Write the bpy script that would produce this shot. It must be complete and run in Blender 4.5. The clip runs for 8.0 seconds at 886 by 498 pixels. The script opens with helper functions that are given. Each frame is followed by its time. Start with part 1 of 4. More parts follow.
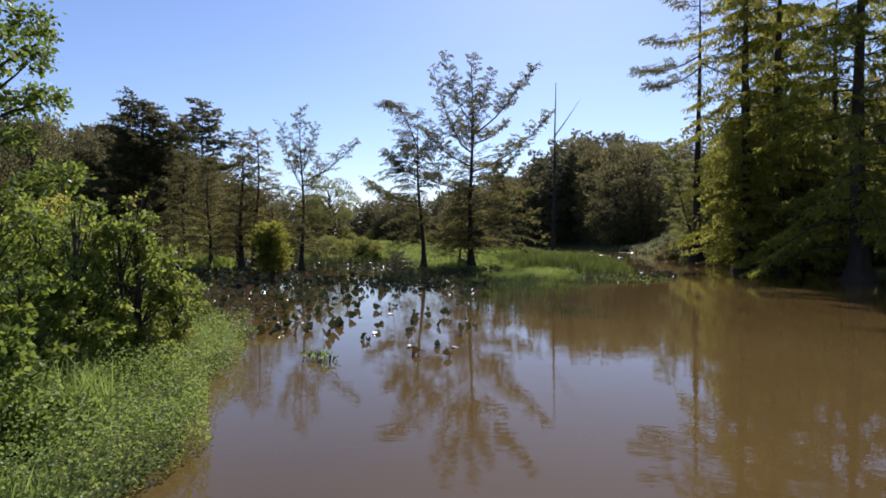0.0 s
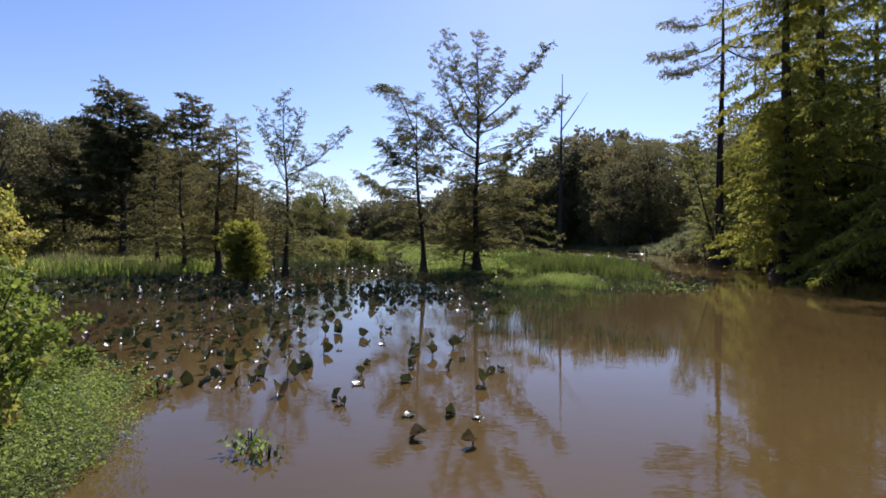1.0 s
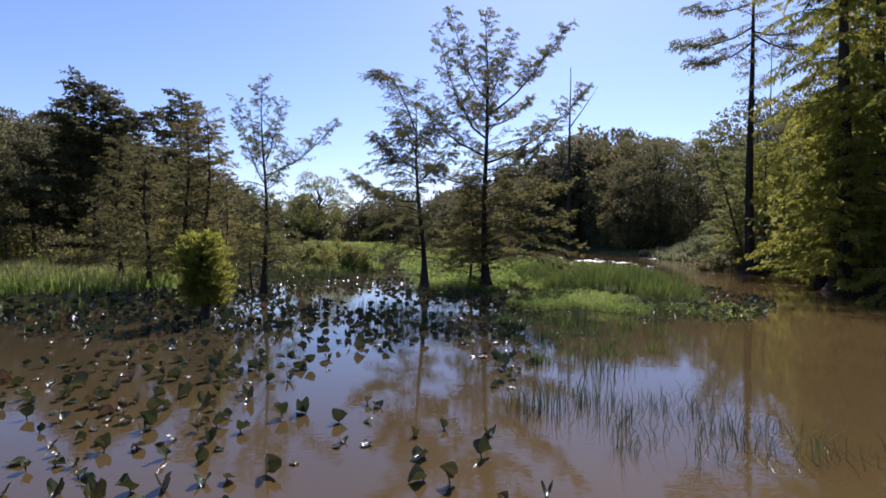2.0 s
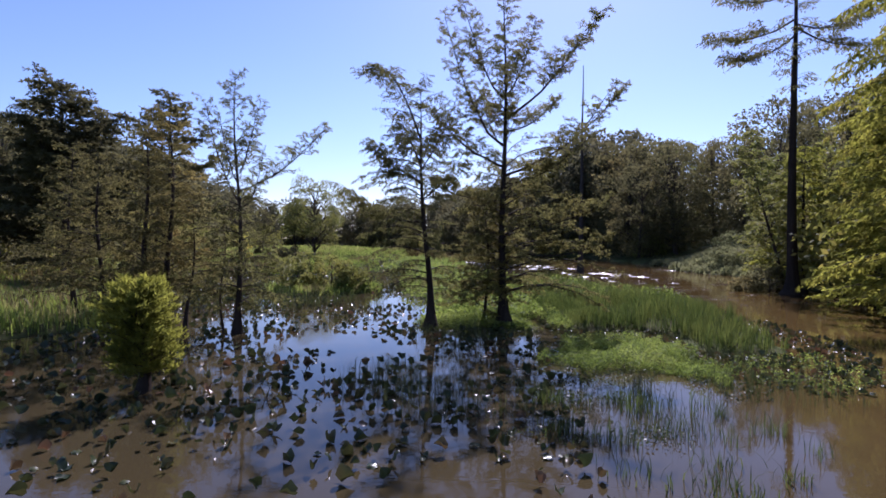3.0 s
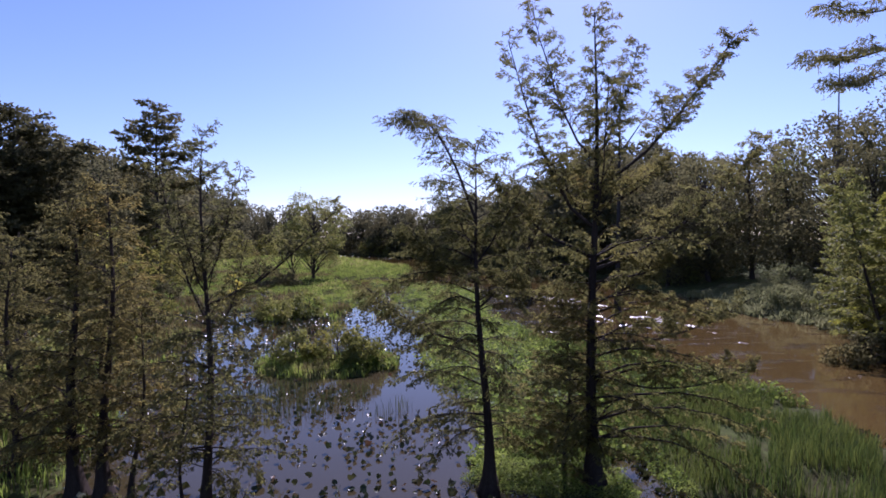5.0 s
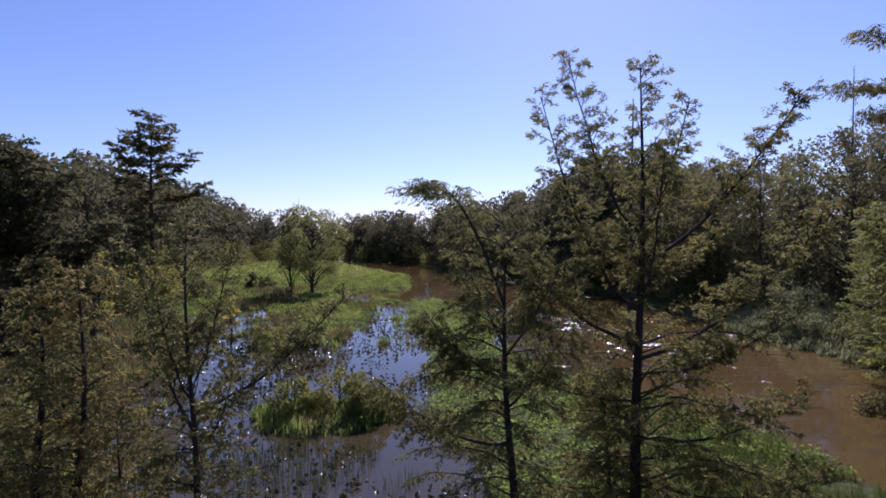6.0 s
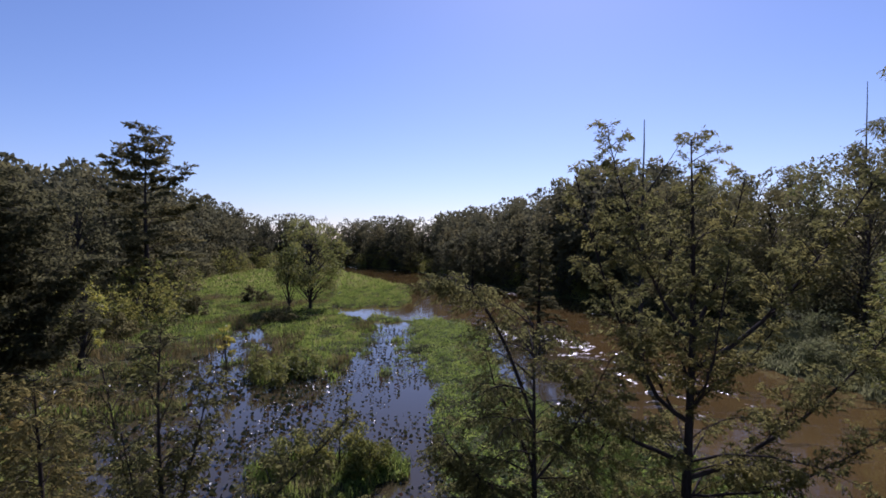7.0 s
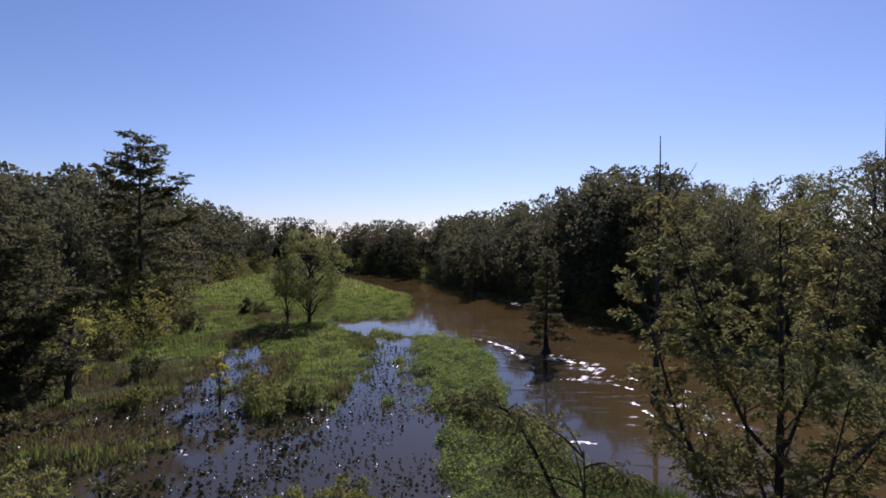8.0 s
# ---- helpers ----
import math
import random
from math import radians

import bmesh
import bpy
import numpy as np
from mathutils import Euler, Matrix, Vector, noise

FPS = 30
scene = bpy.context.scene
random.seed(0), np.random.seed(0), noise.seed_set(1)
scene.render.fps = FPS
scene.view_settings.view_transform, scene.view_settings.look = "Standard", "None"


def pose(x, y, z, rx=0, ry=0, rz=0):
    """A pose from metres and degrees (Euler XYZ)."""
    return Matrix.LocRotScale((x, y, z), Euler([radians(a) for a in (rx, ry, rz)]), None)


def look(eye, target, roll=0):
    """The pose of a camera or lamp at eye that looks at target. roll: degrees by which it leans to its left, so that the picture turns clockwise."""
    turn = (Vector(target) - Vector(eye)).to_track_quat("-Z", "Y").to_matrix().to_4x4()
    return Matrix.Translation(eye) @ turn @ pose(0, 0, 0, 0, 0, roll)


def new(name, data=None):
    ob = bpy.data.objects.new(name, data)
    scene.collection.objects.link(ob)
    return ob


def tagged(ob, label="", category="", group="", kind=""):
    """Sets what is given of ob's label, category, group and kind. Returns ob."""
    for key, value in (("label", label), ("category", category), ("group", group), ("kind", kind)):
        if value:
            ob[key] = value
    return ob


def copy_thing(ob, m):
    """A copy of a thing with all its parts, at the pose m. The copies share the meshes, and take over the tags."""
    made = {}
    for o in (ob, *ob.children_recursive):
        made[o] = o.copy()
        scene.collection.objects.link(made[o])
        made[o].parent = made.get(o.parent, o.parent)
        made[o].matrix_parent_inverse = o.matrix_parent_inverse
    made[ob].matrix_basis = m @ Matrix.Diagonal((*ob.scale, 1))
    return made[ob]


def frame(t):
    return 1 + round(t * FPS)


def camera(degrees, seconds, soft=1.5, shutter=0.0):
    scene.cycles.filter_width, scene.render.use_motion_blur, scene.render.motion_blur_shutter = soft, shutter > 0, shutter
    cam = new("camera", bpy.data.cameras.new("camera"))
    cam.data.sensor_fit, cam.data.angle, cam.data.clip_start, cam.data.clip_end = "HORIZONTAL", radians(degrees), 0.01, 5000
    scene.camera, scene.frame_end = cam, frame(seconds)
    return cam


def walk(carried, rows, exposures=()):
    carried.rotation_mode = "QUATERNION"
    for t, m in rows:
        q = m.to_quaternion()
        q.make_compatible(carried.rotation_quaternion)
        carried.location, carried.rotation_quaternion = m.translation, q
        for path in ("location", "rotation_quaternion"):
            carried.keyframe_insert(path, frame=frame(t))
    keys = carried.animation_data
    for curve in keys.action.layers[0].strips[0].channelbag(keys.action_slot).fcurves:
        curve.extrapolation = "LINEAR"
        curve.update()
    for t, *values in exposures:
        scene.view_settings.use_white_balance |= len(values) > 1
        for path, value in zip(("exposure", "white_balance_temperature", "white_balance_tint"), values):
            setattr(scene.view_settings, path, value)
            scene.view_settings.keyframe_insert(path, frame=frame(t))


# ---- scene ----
cam = camera(78.0, 8.0, soft=1.7)
EYE, TILT = 2.4, -1.221
# seconds; metres right, ahead, up of the first eye; degrees of yaw, pitch, roll
ROWS = [
    (0.0, 0.0, 0.0, 0.0, -0.0, 0.0, 0.0),
    (0.5, -0.098, 2.095, 0.042, -0.099, -0.015, 0.0),
    (1.0, -0.249, 4.414, 0.171, -0.176, -0.015, 0.03),
    (1.5, -0.403, 6.7, 0.389, -0.275, -0.031, 0.04),
    (3.0, -1.056, 14.13, 2.128, -0.527, 0.084, 0.06),
    (3.5, -1.492, 16.46, 2.988, -0.58, 0.092, 0.07),
    (4.0, -2.027, 18.618, 4.012, -0.641, 0.092, 0.11),
    (4.5, -2.629, 20.577, 5.127, -0.694, 0.114, 0.1),
    (6.0, -3.805, 24.485, 8.812, -0.984, 0.13, 0.06),
    (6.5, -4.052, 25.538, 10.08, -1.084, 0.214, -0.01),
    (7.0, -4.267, 26.642, 11.315, -1.145, 0.237, -0.02),
    (7.5, -4.469, 27.927, 12.41, -1.152, 0.252, -0.04),
    (8.0, -4.752, 29.292, 13.418, -1.175, 0.259, -0.07),
]
walk(cam, [(t, pose(0, 0, EYE, TILT) @ pose(x, y, z, 90 + pitch, roll, yaw)) for t, x, y, z, yaw, pitch, roll in ROWS],
     [(0.0, 0.53, 5750, 23), (1.5, 0.58, 5500, 28), (3.5, 0.6, 5300, 37), (4.7, 0.55, 5270, 41), (6.5, 0.15, 5250, 38), (8.0, -0.06, 5330, 33)])

# ---- world, sun, exposure ----
SUN_EL, SUN_AZ = 42.0, 14.0          # degrees above the horizon, degrees right of straight ahead
world = bpy.data.worlds.new("sky")
scene.world = world
world.use_nodes = True
wn, wl = world.node_tree.nodes, world.node_tree.links
sky = wn.new("ShaderNodeTexSky")
sky.sky_type, sky.sun_disc = "NISHITA", False
sky.sun_elevation, sky.sun_rotation = radians(SUN_EL), radians(SUN_AZ)
sky.air_density, sky.dust_density, sky.ozone_density = 1.0, 0.29, 1.8
wl.new(sky.outputs[0], wn["Background"].inputs[0])
wn["Background"].inputs[1].default_value = 0.088
sun = new("sun", bpy.data.lights.new("sun", "SUN"))
sun.data.energy, sun.data.angle, sun.data.color = 5.0, radians(0.6), (1.0, 0.93, 0.82)
sun_way = Vector((math.sin(radians(SUN_AZ)) * math.cos(radians(SUN_EL)), math.cos(radians(SUN_AZ)) * math.cos(radians(SUN_EL)), math.sin(radians(SUN_EL))))
sun.matrix_world = look(sun_way * 200, (0, 0, 0))


# ---- materials ----
def nodes_of(name):
    m = bpy.data.materials.new(name)
    m.use_nodes = True
    return m, m.node_tree.nodes, m.node_tree.links


def ramp(n, stops):
    r = n.new("ShaderNodeValToRGB")
    el = r.color_ramp.elements
    for i, (p, c) in enumerate(stops):
        e = el[i] if i < 2 else el.new(p)
        e.position, e.color = p, (*c, 1)
    return r


def leaf_mat(name, stops, glow=0.4, rough=0.5, patch=0.25, spread=0.35, gloss=0.18, blotch=1.3):
    """Leaves: colour by the single leaf, by the plant and by large patches; thin enough to let light through."""
    m, n, l = nodes_of(name)
    geo, info = n.new("ShaderNodeNewGeometry"), n.new("ShaderNodeObjectInfo")
    noise_ = n.new("ShaderNodeTexNoise")
    noise_.inputs["Scale"].default_value = patch
    noise_.inputs["Detail"].default_value = 3
    l.new(geo.outputs["Position"], noise_.inputs["Vector"])
    a = n.new("ShaderNodeMath"); a.operation = "MULTIPLY_ADD"
    l.new(noise_.outputs[0], a.inputs[0]); a.inputs[1].default_value = blotch; a.inputs[2].default_value = 0.25 - blotch / 2
    b = n.new("ShaderNodeMath"); b.operation = "MULTIPLY_ADD"
    l.new(geo.outputs["Random Per Island"], b.inputs[0]); b.inputs[1].default_value = spread; l.new(a.outputs[0], b.inputs[2])
    c = n.new("ShaderNodeMath"); c.operation = "MULTIPLY_ADD"
    l.new(info.outputs["Random"], c.inputs[0]); c.inputs[1].default_value = 0.3; l.new(b.outputs[0], c.inputs[2])
    r = ramp(n, stops)
    l.new(c.outputs[0], r.inputs[0])
    p = n["Principled BSDF"]
    p.inputs["Roughness"].default_value = rough
    p.inputs["Specular IOR Level"].default_value = gloss
    l.new(r.outputs[0], p.inputs["Base Color"])
    hs = n.new("ShaderNodeHueSaturation")
    hs.inputs["Hue"].default_value = 0.485
    hs.inputs["Saturation"].default_value = 1.1
    hs.inputs["Value"].default_value = 1.8
    l.new(r.outputs[0], hs.inputs["Color"])
    tr, mix = n.new("ShaderNodeBsdfTranslucent"), n.new("ShaderNodeMixShader")
    l.new(hs.outputs[0], tr.inputs["Color"])
    mix.inputs[0].default_value = glow
    l.new(p.outputs[0], mix.inputs[1]); l.new(tr.outputs[0], mix.inputs[2])
    l.new(mix.outputs[0], n["Material Output"].inputs[0])
    return m


def rough_mat(name, stops, scale=1.0, stretch=(1, 1, 1), rough=0.9, bump=0.3, fine=14.0, depth=0.02):
    """Bark, mud, dead wood: two scales of noise in colour and relief."""
    m, n, l = nodes_of(name)
    tc, mp = n.new("ShaderNodeTexCoord"), n.new("ShaderNodeMapping")
    mp.inputs["Scale"].default_value = stretch
    l.new(tc.outputs["Object"], mp.inputs[0])
    big, small = n.new("ShaderNodeTexNoise"), n.new("ShaderNodeTexNoise")
    big.inputs["Scale"].default_value, small.inputs["Scale"].default_value = scale, scale * fine
    big.inputs["Detail"].default_value = small.inputs["Detail"].default_value = 4
    for t in (big, small):
        l.new(mp.outputs[0], t.inputs["Vector"])
    a = n.new("ShaderNodeMath"); a.operation = "ADD"
    h = n.new("ShaderNodeMath"); h.operation = "MULTIPLY"; h.inputs[1].default_value = 0.5
    l.new(big.outputs[0], a.inputs[0]); l.new(small.outputs[0], a.inputs[1]); l.new(a.outputs[0], h.inputs[0])
    r = ramp(n, stops)
    l.new(h.outputs[0], r.inputs[0])
    bp = n.new("ShaderNodeBump")
    bp.inputs["Strength"].default_value, bp.inputs["Distance"].default_value = bump, depth
    l.new(small.outputs[0], bp.inputs["Height"])
    p = n["Principled BSDF"]
    p.inputs["Roughness"].default_value = rough
    p.inputs["Specular IOR Level"].default_value = 0.1 if rough > 0.5 else 0.5
    l.new(r.outputs[0], p.inputs["Base Color"]); l.new(bp.outputs[0], p.inputs["Normal"])
    return m


def water_mat():
    """Muddy water: brown silt seen through a clear, slightly rippled surface; the open river runs in rougher patches."""
    m, n, l = nodes_of("muddy_water")
    geo = n.new("ShaderNodeNewGeometry")
    silt = n.new("ShaderNodeTexNoise")
    silt.inputs["Scale"].default_value, silt.inputs["Detail"].default_value = 0.09, 5
    l.new(geo.outputs["Position"], silt.inputs["Vector"])
    r = ramp(n, [(0.3, (0.07, 0.044, 0.014)), (0.7, (0.103, 0.067, 0.022))])
    l.new(silt.outputs[0], r.inputs[0])
    # shade and tree reflections over the pools are put into the silt colour
    still = n.new("ShaderNodeAttribute"); still.attribute_name = "pool_shade"
    pool_dim = n.new("ShaderNodeMixRGB"); pool_dim.inputs["Color2"].default_value = (0.046, 0.036, 0.017, 1)
    l.new(still.outputs["Fac"], pool_dim.inputs["Fac"]); l.new(r.outputs[0], pool_dim.inputs["Color1"])
    p = n["Principled BSDF"]
    p.inputs["IOR"].default_value, p.inputs["Roughness"].default_value = 1.333, 0.035
    l.new(pool_dim.outputs[0], p.inputs["Base Color"])
    rip, swell, patch = n.new("ShaderNodeTexNoise"), n.new("ShaderNodeTexNoise"), n.new("ShaderNodeTexNoise")
    mp = n.new("ShaderNodeMapping"); mp.inputs["Scale"].default_value = (0.55, 1.0, 1.0)
    l.new(geo.outputs["Position"], mp.inputs[0])
    rip.inputs["Scale"].default_value, rip.inputs["Detail"].default_value = 9.0, 3
    swell.inputs["Scale"].default_value, swell.inputs["Detail"].default_value = 0.8, 2
    patch.inputs["Scale"].default_value, patch.inputs["Detail"].default_value = 0.85, 5
    for t in (rip, swell):
        l.new(mp.outputs[0], t.inputs["Vector"])
    ps = n.new("ShaderNodeMapping"); ps.inputs["Scale"].default_value = (0.3, 1.0, 1.0); ps.inputs["Rotation"].default_value = (0, 0, 0.35)
    l.new(geo.outputs["Position"], ps.inputs[0]); l.new(ps.outputs[0], patch.inputs["Vector"])
    # how lively: calm in the pools, choppy in patches of the open river
    at = n.new("ShaderNodeAttribute"); at.attribute_name = "current"
    pr = n.new("ShaderNodeMapRange")
    pr.inputs["From Min"].default_value, pr.inputs["From Max"].default_value = 0.57, 0.66
    pr.inputs["To Min"].default_value, pr.inputs["To Max"].default_value = 0.0, 1.0
    l.new(patch.outputs[0], pr.inputs[0])
    mu = n.new("ShaderNodeMath"); mu.operation = "MULTIPLY"
    l.new(pr.outputs[0], mu.inputs[0]); l.new(at.outputs["Fac"], mu.inputs[1])
    st = n.new("ShaderNodeMath"); st.operation = "MULTIPLY_ADD"
    l.new(mu.outputs[0], st.inputs[0]); st.inputs[1].default_value = 0.95; st.inputs[2].default_value = 0.006
    b1, b2 = n.new("ShaderNodeBump"), n.new("ShaderNodeBump")
    b1.inputs["Distance"].default_value, b2.inputs["Distance"].default_value = 0.42, 0.12
    l.new(st.outputs[0], b1.inputs["Strength"]); b2.inputs["Strength"].default_value = 0.03
    ro = n.new("ShaderNodeMath"); ro.operation = "MULTIPLY_ADD"
    l.new(mu.outputs[0], ro.inputs[0]); ro.inputs[1].default_value = 0.11; ro.inputs[2].default_value = 0.012
    l.new(ro.outputs[0], p.inputs["Roughness"])
    l.new(rip.outputs[0], b1.inputs["Height"]); l.new(swell.outputs[0], b2.inputs["Height"])
    l.new(b2.outputs[0], b1.inputs["Normal"]); l.new(b1.outputs[0], p.inputs["Normal"])
    return m


def ground_mat():
    m, n, l = nodes_of("marsh_ground")
    geo = n.new("ShaderNodeNewGeometry")
    a, b = n.new("ShaderNodeTexNoise"), n.new("ShaderNodeTexNoise")
    a.inputs["Scale"].default_value, b.inputs["Scale"].default_value = 0.12, 2.2
    a.inputs["Detail"].default_value = b.inputs["Detail"].default_value = 5
    for t in (a, b):
        l.new(geo.outputs["Position"], t.inputs["Vector"])
    s = n.new("ShaderNodeMath"); s.operation = "ADD"
    l.new(a.outputs[0], s.inputs[0]); l.new(b.outputs[0], s.inputs[1])
    h = n.new("ShaderNodeMath"); h.operation = "MULTIPLY"; h.inputs[1].default_value = 0.5
    l.new(s.outputs[0], h.inputs[0])
    r = ramp(n, [(0.32, (0.045, 0.036, 0.018)), (0.47, (0.055, 0.055, 0.02)), (0.58, (0.075, 0.09, 0.026)), (0.7, (0.11, 0.11, 0.035))])
    l.new(h.outputs[0], r.inputs[0])
    bp = n.new("ShaderNodeBump"); bp.inputs["Strength"].default_value = 0.6; bp.inputs["Distance"].default_value = 0.15
    l.new(b.outputs[0], bp.inputs["Height"])
    p = n["Principled BSDF"]; p.inputs["Roughness"].default_value = 0.95; p.inputs["Specular IOR Level"].default_value = 0.05
    l.new(r.outputs[0], p.inputs["Base Color"]); l.new(bp.outputs[0], p.inputs["Normal"])
    return m


BARK = rough_mat("cypress_bark", [(0.3, (0.018, 0.013, 0.01)), (0.55, (0.045, 0.034, 0.026)), (0.78, (0.085, 0.068, 0.054))], 3.0, (1, 1, 0.12), 0.92, 0.6)
BARK_DARK = rough_mat("dark_bark", [(0.3, (0.025, 0.02, 0.016)), (0.6, (0.07, 0.056, 0.044)), (0.8, (0.12, 0.1, 0.085))], 2.0, (1, 1, 0.15), 0.92, 0.6)
DEADWOOD = rough_mat("dead_wood", [(0.3, (0.022, 0.019, 0.016)), (0.7, (0.065, 0.057, 0.05))], 3.0, (1, 1, 0.1), 0.85, 0.5)
WATER, GROUND = water_mat(), ground_mat()
BROKEN = rough_mat("broken_water", [(0.3, (0.07, 0.044, 0.014)), (0.7, (0.103, 0.067, 0.022))], 0.5, (1, 1, 1), 0.3, 0.15, 20.0, 0.01)
CYPRESS = leaf_mat("cypress_needles", [(0.1, (0.065, 0.067, 0.025)), (0.45, (0.11, 0.111, 0.04)), (0.85, (0.15, 0.139, 0.046)), (1.0, (0.19, 0.138, 0.046))], 0.64, 0.75, 0.5, 0.16, 0.05)
CYPRESS_WARM = leaf_mat("turning_cypress_needles", [(0.1, (0.064, 0.064, 0.024)), (0.45, (0.108, 0.102, 0.037)), (0.85, (0.158, 0.136, 0.046)), (1.0, (0.2, 0.135, 0.048))], 0.6, 0.75, 0.5, 0.16, 0.05)
CYPRESS_LIGHT = leaf_mat("young_and_backlit_needles", [(0.1, (0.1, 0.112, 0.026)), (0.5, (0.165, 0.176, 0.038)), (0.9, (0.22, 0.205, 0.046))], 0.66, 0.75, 0.6, 0.16, 0.05)
OAK = leaf_mat("broad_leaves", [(0.1, (0.055, 0.054, 0.025)), (0.45, (0.086, 0.085, 0.038)), (0.75, (0.122, 0.112, 0.045)), (1.0, (0.165, 0.122, 0.048))], 0.54, 0.75, 0.12, 0.18, 0.04)
# distance haze put into the leaf colour: duller and bluer than OAK
OAK_HAZED = leaf_mat("hazed_broad_leaves", [(0.1, (0.048, 0.049, 0.03)), (0.45, (0.078, 0.078, 0.04)), (0.75, (0.108, 0.1, 0.045)), (1.0, (0.14, 0.108, 0.05))], 0.5, 0.8, 0.12, 0.14, 0.03)
WILLOW = leaf_mat("willow_leaves", [(0.1, (0.07, 0.085, 0.024)), (0.5, (0.125, 0.14, 0.04)), (0.9, (0.18, 0.175, 0.055))], 0.52, 0.55, 0.3)
YELLOW = leaf_mat("yellowing_leaves", [(0.1, (0.15, 0.17, 0.035)), (0.5, (0.28, 0.29, 0.065)), (0.9, (0.38, 0.34, 0.08))], 0.45, 0.5, 0.5)
SHRUB = leaf_mat("shrub_leaves", [(0.1, (0.05, 0.072, 0.018)), (0.4, (0.1, 0.142, 0.03)), (0.75, (0.158, 0.192, 0.042)), (1.0, (0.235, 0.185, 0.055))], 0.52, 0.45, 0.9)
BANK_HERB = leaf_mat("bank_herb_leaves", [(0.1, (0.062, 0.088, 0.024)), (0.5, (0.116, 0.172, 0.044)), (0.9, (0.18, 0.236, 0.062))], 0.46, 0.5, 0.7, 0.45, 0.18, 2.0)
BUSH = leaf_mat("bush_leaves", [(0.1, (0.06, 0.068, 0.022)), (0.4, (0.112, 0.122, 0.034)), (0.75, (0.175, 0.175, 0.046)), (1.0, (0.22, 0.19, 0.052))], 0.5, 0.6, 0.9, 0.25, 0.1)
PALE = leaf_mat("pale_bank_grass", [(0.1, (0.07, 0.078, 0.035)), (0.5, (0.125, 0.138, 0.062)), (0.9, (0.18, 0.185, 0.09))], 0.45, 0.7, 0.6, 0.3, 0.06)
HERB = leaf_mat("herb_leaves", [(0.1, (0.062, 0.084, 0.022)), (0.5, (0.12, 0.17, 0.04)), (0.9, (0.185, 0.228, 0.06))], 0.5, 0.6, 0.7, 0.35, 0.12, 2.4)
REED = leaf_mat("reed_blades", [(0.1, (0.024, 0.04, 0.012)), (0.5, (0.042, 0.068, 0.018)), (0.9, (0.09, 0.112, 0.03))], 0.38, 0.5, 0.5, 0.45)
GRASS = leaf_mat("meadow_grass", [(0.1, (0.066, 0.066, 0.026)), (0.35, (0.08, 0.108, 0.028)), (0.6, (0.125, 0.176, 0.04)), (0.85, (0.17, 0.208, 0.052)), (1.0, (0.2, 0.185, 0.075))], 0.54, 0.6, 0.35, 0.4, 0.12, 2.4)
SEDGE = leaf_mat("sedge_blades", [(0.1, (0.05, 0.045, 0.02)), (0.5, (0.09, 0.08, 0.03)), (0.9, (0.16, 0.13, 0.055))], 0.35, 0.6, 0.4)
RUSH = leaf_mat("rush_stems", [(0.1, (0.022, 0.034, 0.013)), (0.6, (0.052, 0.068, 0.024)), (1.0, (0.1, 0.1, 0.042))], 0.25, 0.45, 0.5)
LILY = leaf_mat("lily_leaves", [(0.1, (0.018, 0.026, 0.011)), (0.5, (0.035, 0.048, 0.018)), (0.8, (0.07, 0.072, 0.025)), (1.0, (0.13, 0.08, 0.04))], 0.14, 0.32, 0.6, 0.55, 0.26)


# ---- mesh helpers ----
def mesh_of(name, v, f, material, smooth=False):
    """A mesh from arrays of corners and four-cornered faces."""
    v, f = np.asarray(v, np.float32), np.asarray(f, np.int32)
    me = bpy.data.meshes.new(name)
    me.vertices.add(len(v)); me.vertices.foreach_set("co", v.ravel())
    me.loops.add(f.size); me.loops.foreach_set("vertex_index", f.ravel())
    me.polygons.add(len(f)); me.polygons.foreach_set("loop_start", np.arange(0, f.size, 4, dtype=np.int32))
    if smooth:
        me.polygons.foreach_set("use_smooth", np.ones(len(f), bool))
    me.materials.append(material)
    me.update(calc_edges=True)
    return me


class Wood:
    """Tapered tubes gathered into one mesh."""

    def __init__(self):
        self.v, self.f, self.n = [], [], 0

    def tube(self, pts, radii, sides=6, flute=0.0, phase=0.0):
        pts, radii = np.asarray(pts, float), np.asarray(radii, float)
        k = len(pts)
        tan = np.gradient(pts, axis=0)
        tan /= np.linalg.norm(tan, axis=1)[:, None] + 1e-9
        ref = np.where(np.abs(tan[:, 2:3]) < 0.9, np.array([[0, 0, 1.0]]), np.array([[1.0, 0, 0]]))
        s = np.cross(tan, ref); s /= np.linalg.norm(s, axis=1)[:, None] + 1e-9
        u = np.cross(s, tan)
        a = np.linspace(0, 2 * np.pi, sides, endpoint=False) + phase
        rr = radii[:, None] * np.ones(sides)[None]
        if flute:
            swell = np.clip((radii / radii[-1] - 1.3) / 3, 0, 1)
            rr = rr * (1 + flute * swell[:, None] * np.cos(5 * a + 1.0)[None])
        ring = pts[:, None] + rr[..., None] * (np.cos(a)[None, :, None] * s[:, None] + np.sin(a)[None, :, None] * u[:, None])
        i = np.arange(k - 1)[:, None] * sides + np.arange(sides)[None]
        j = np.arange(k - 1)[:, None] * sides + (np.arange(sides)[None] + 1) % sides
        self.v.append(ring.reshape(-1, 3))
        self.f.append(np.stack([i, j, j + sides, i + sides], -1).reshape(-1, 4) + self.n)
        self.n += k * sides

    def mesh(self, name, material):
        return mesh_of(name, np.concatenate(self.v), np.concatenate(self.f), material, True)


def unit(a):
    return a / (np.linalg.norm(a, axis=-1, keepdims=True) + 1e-9)


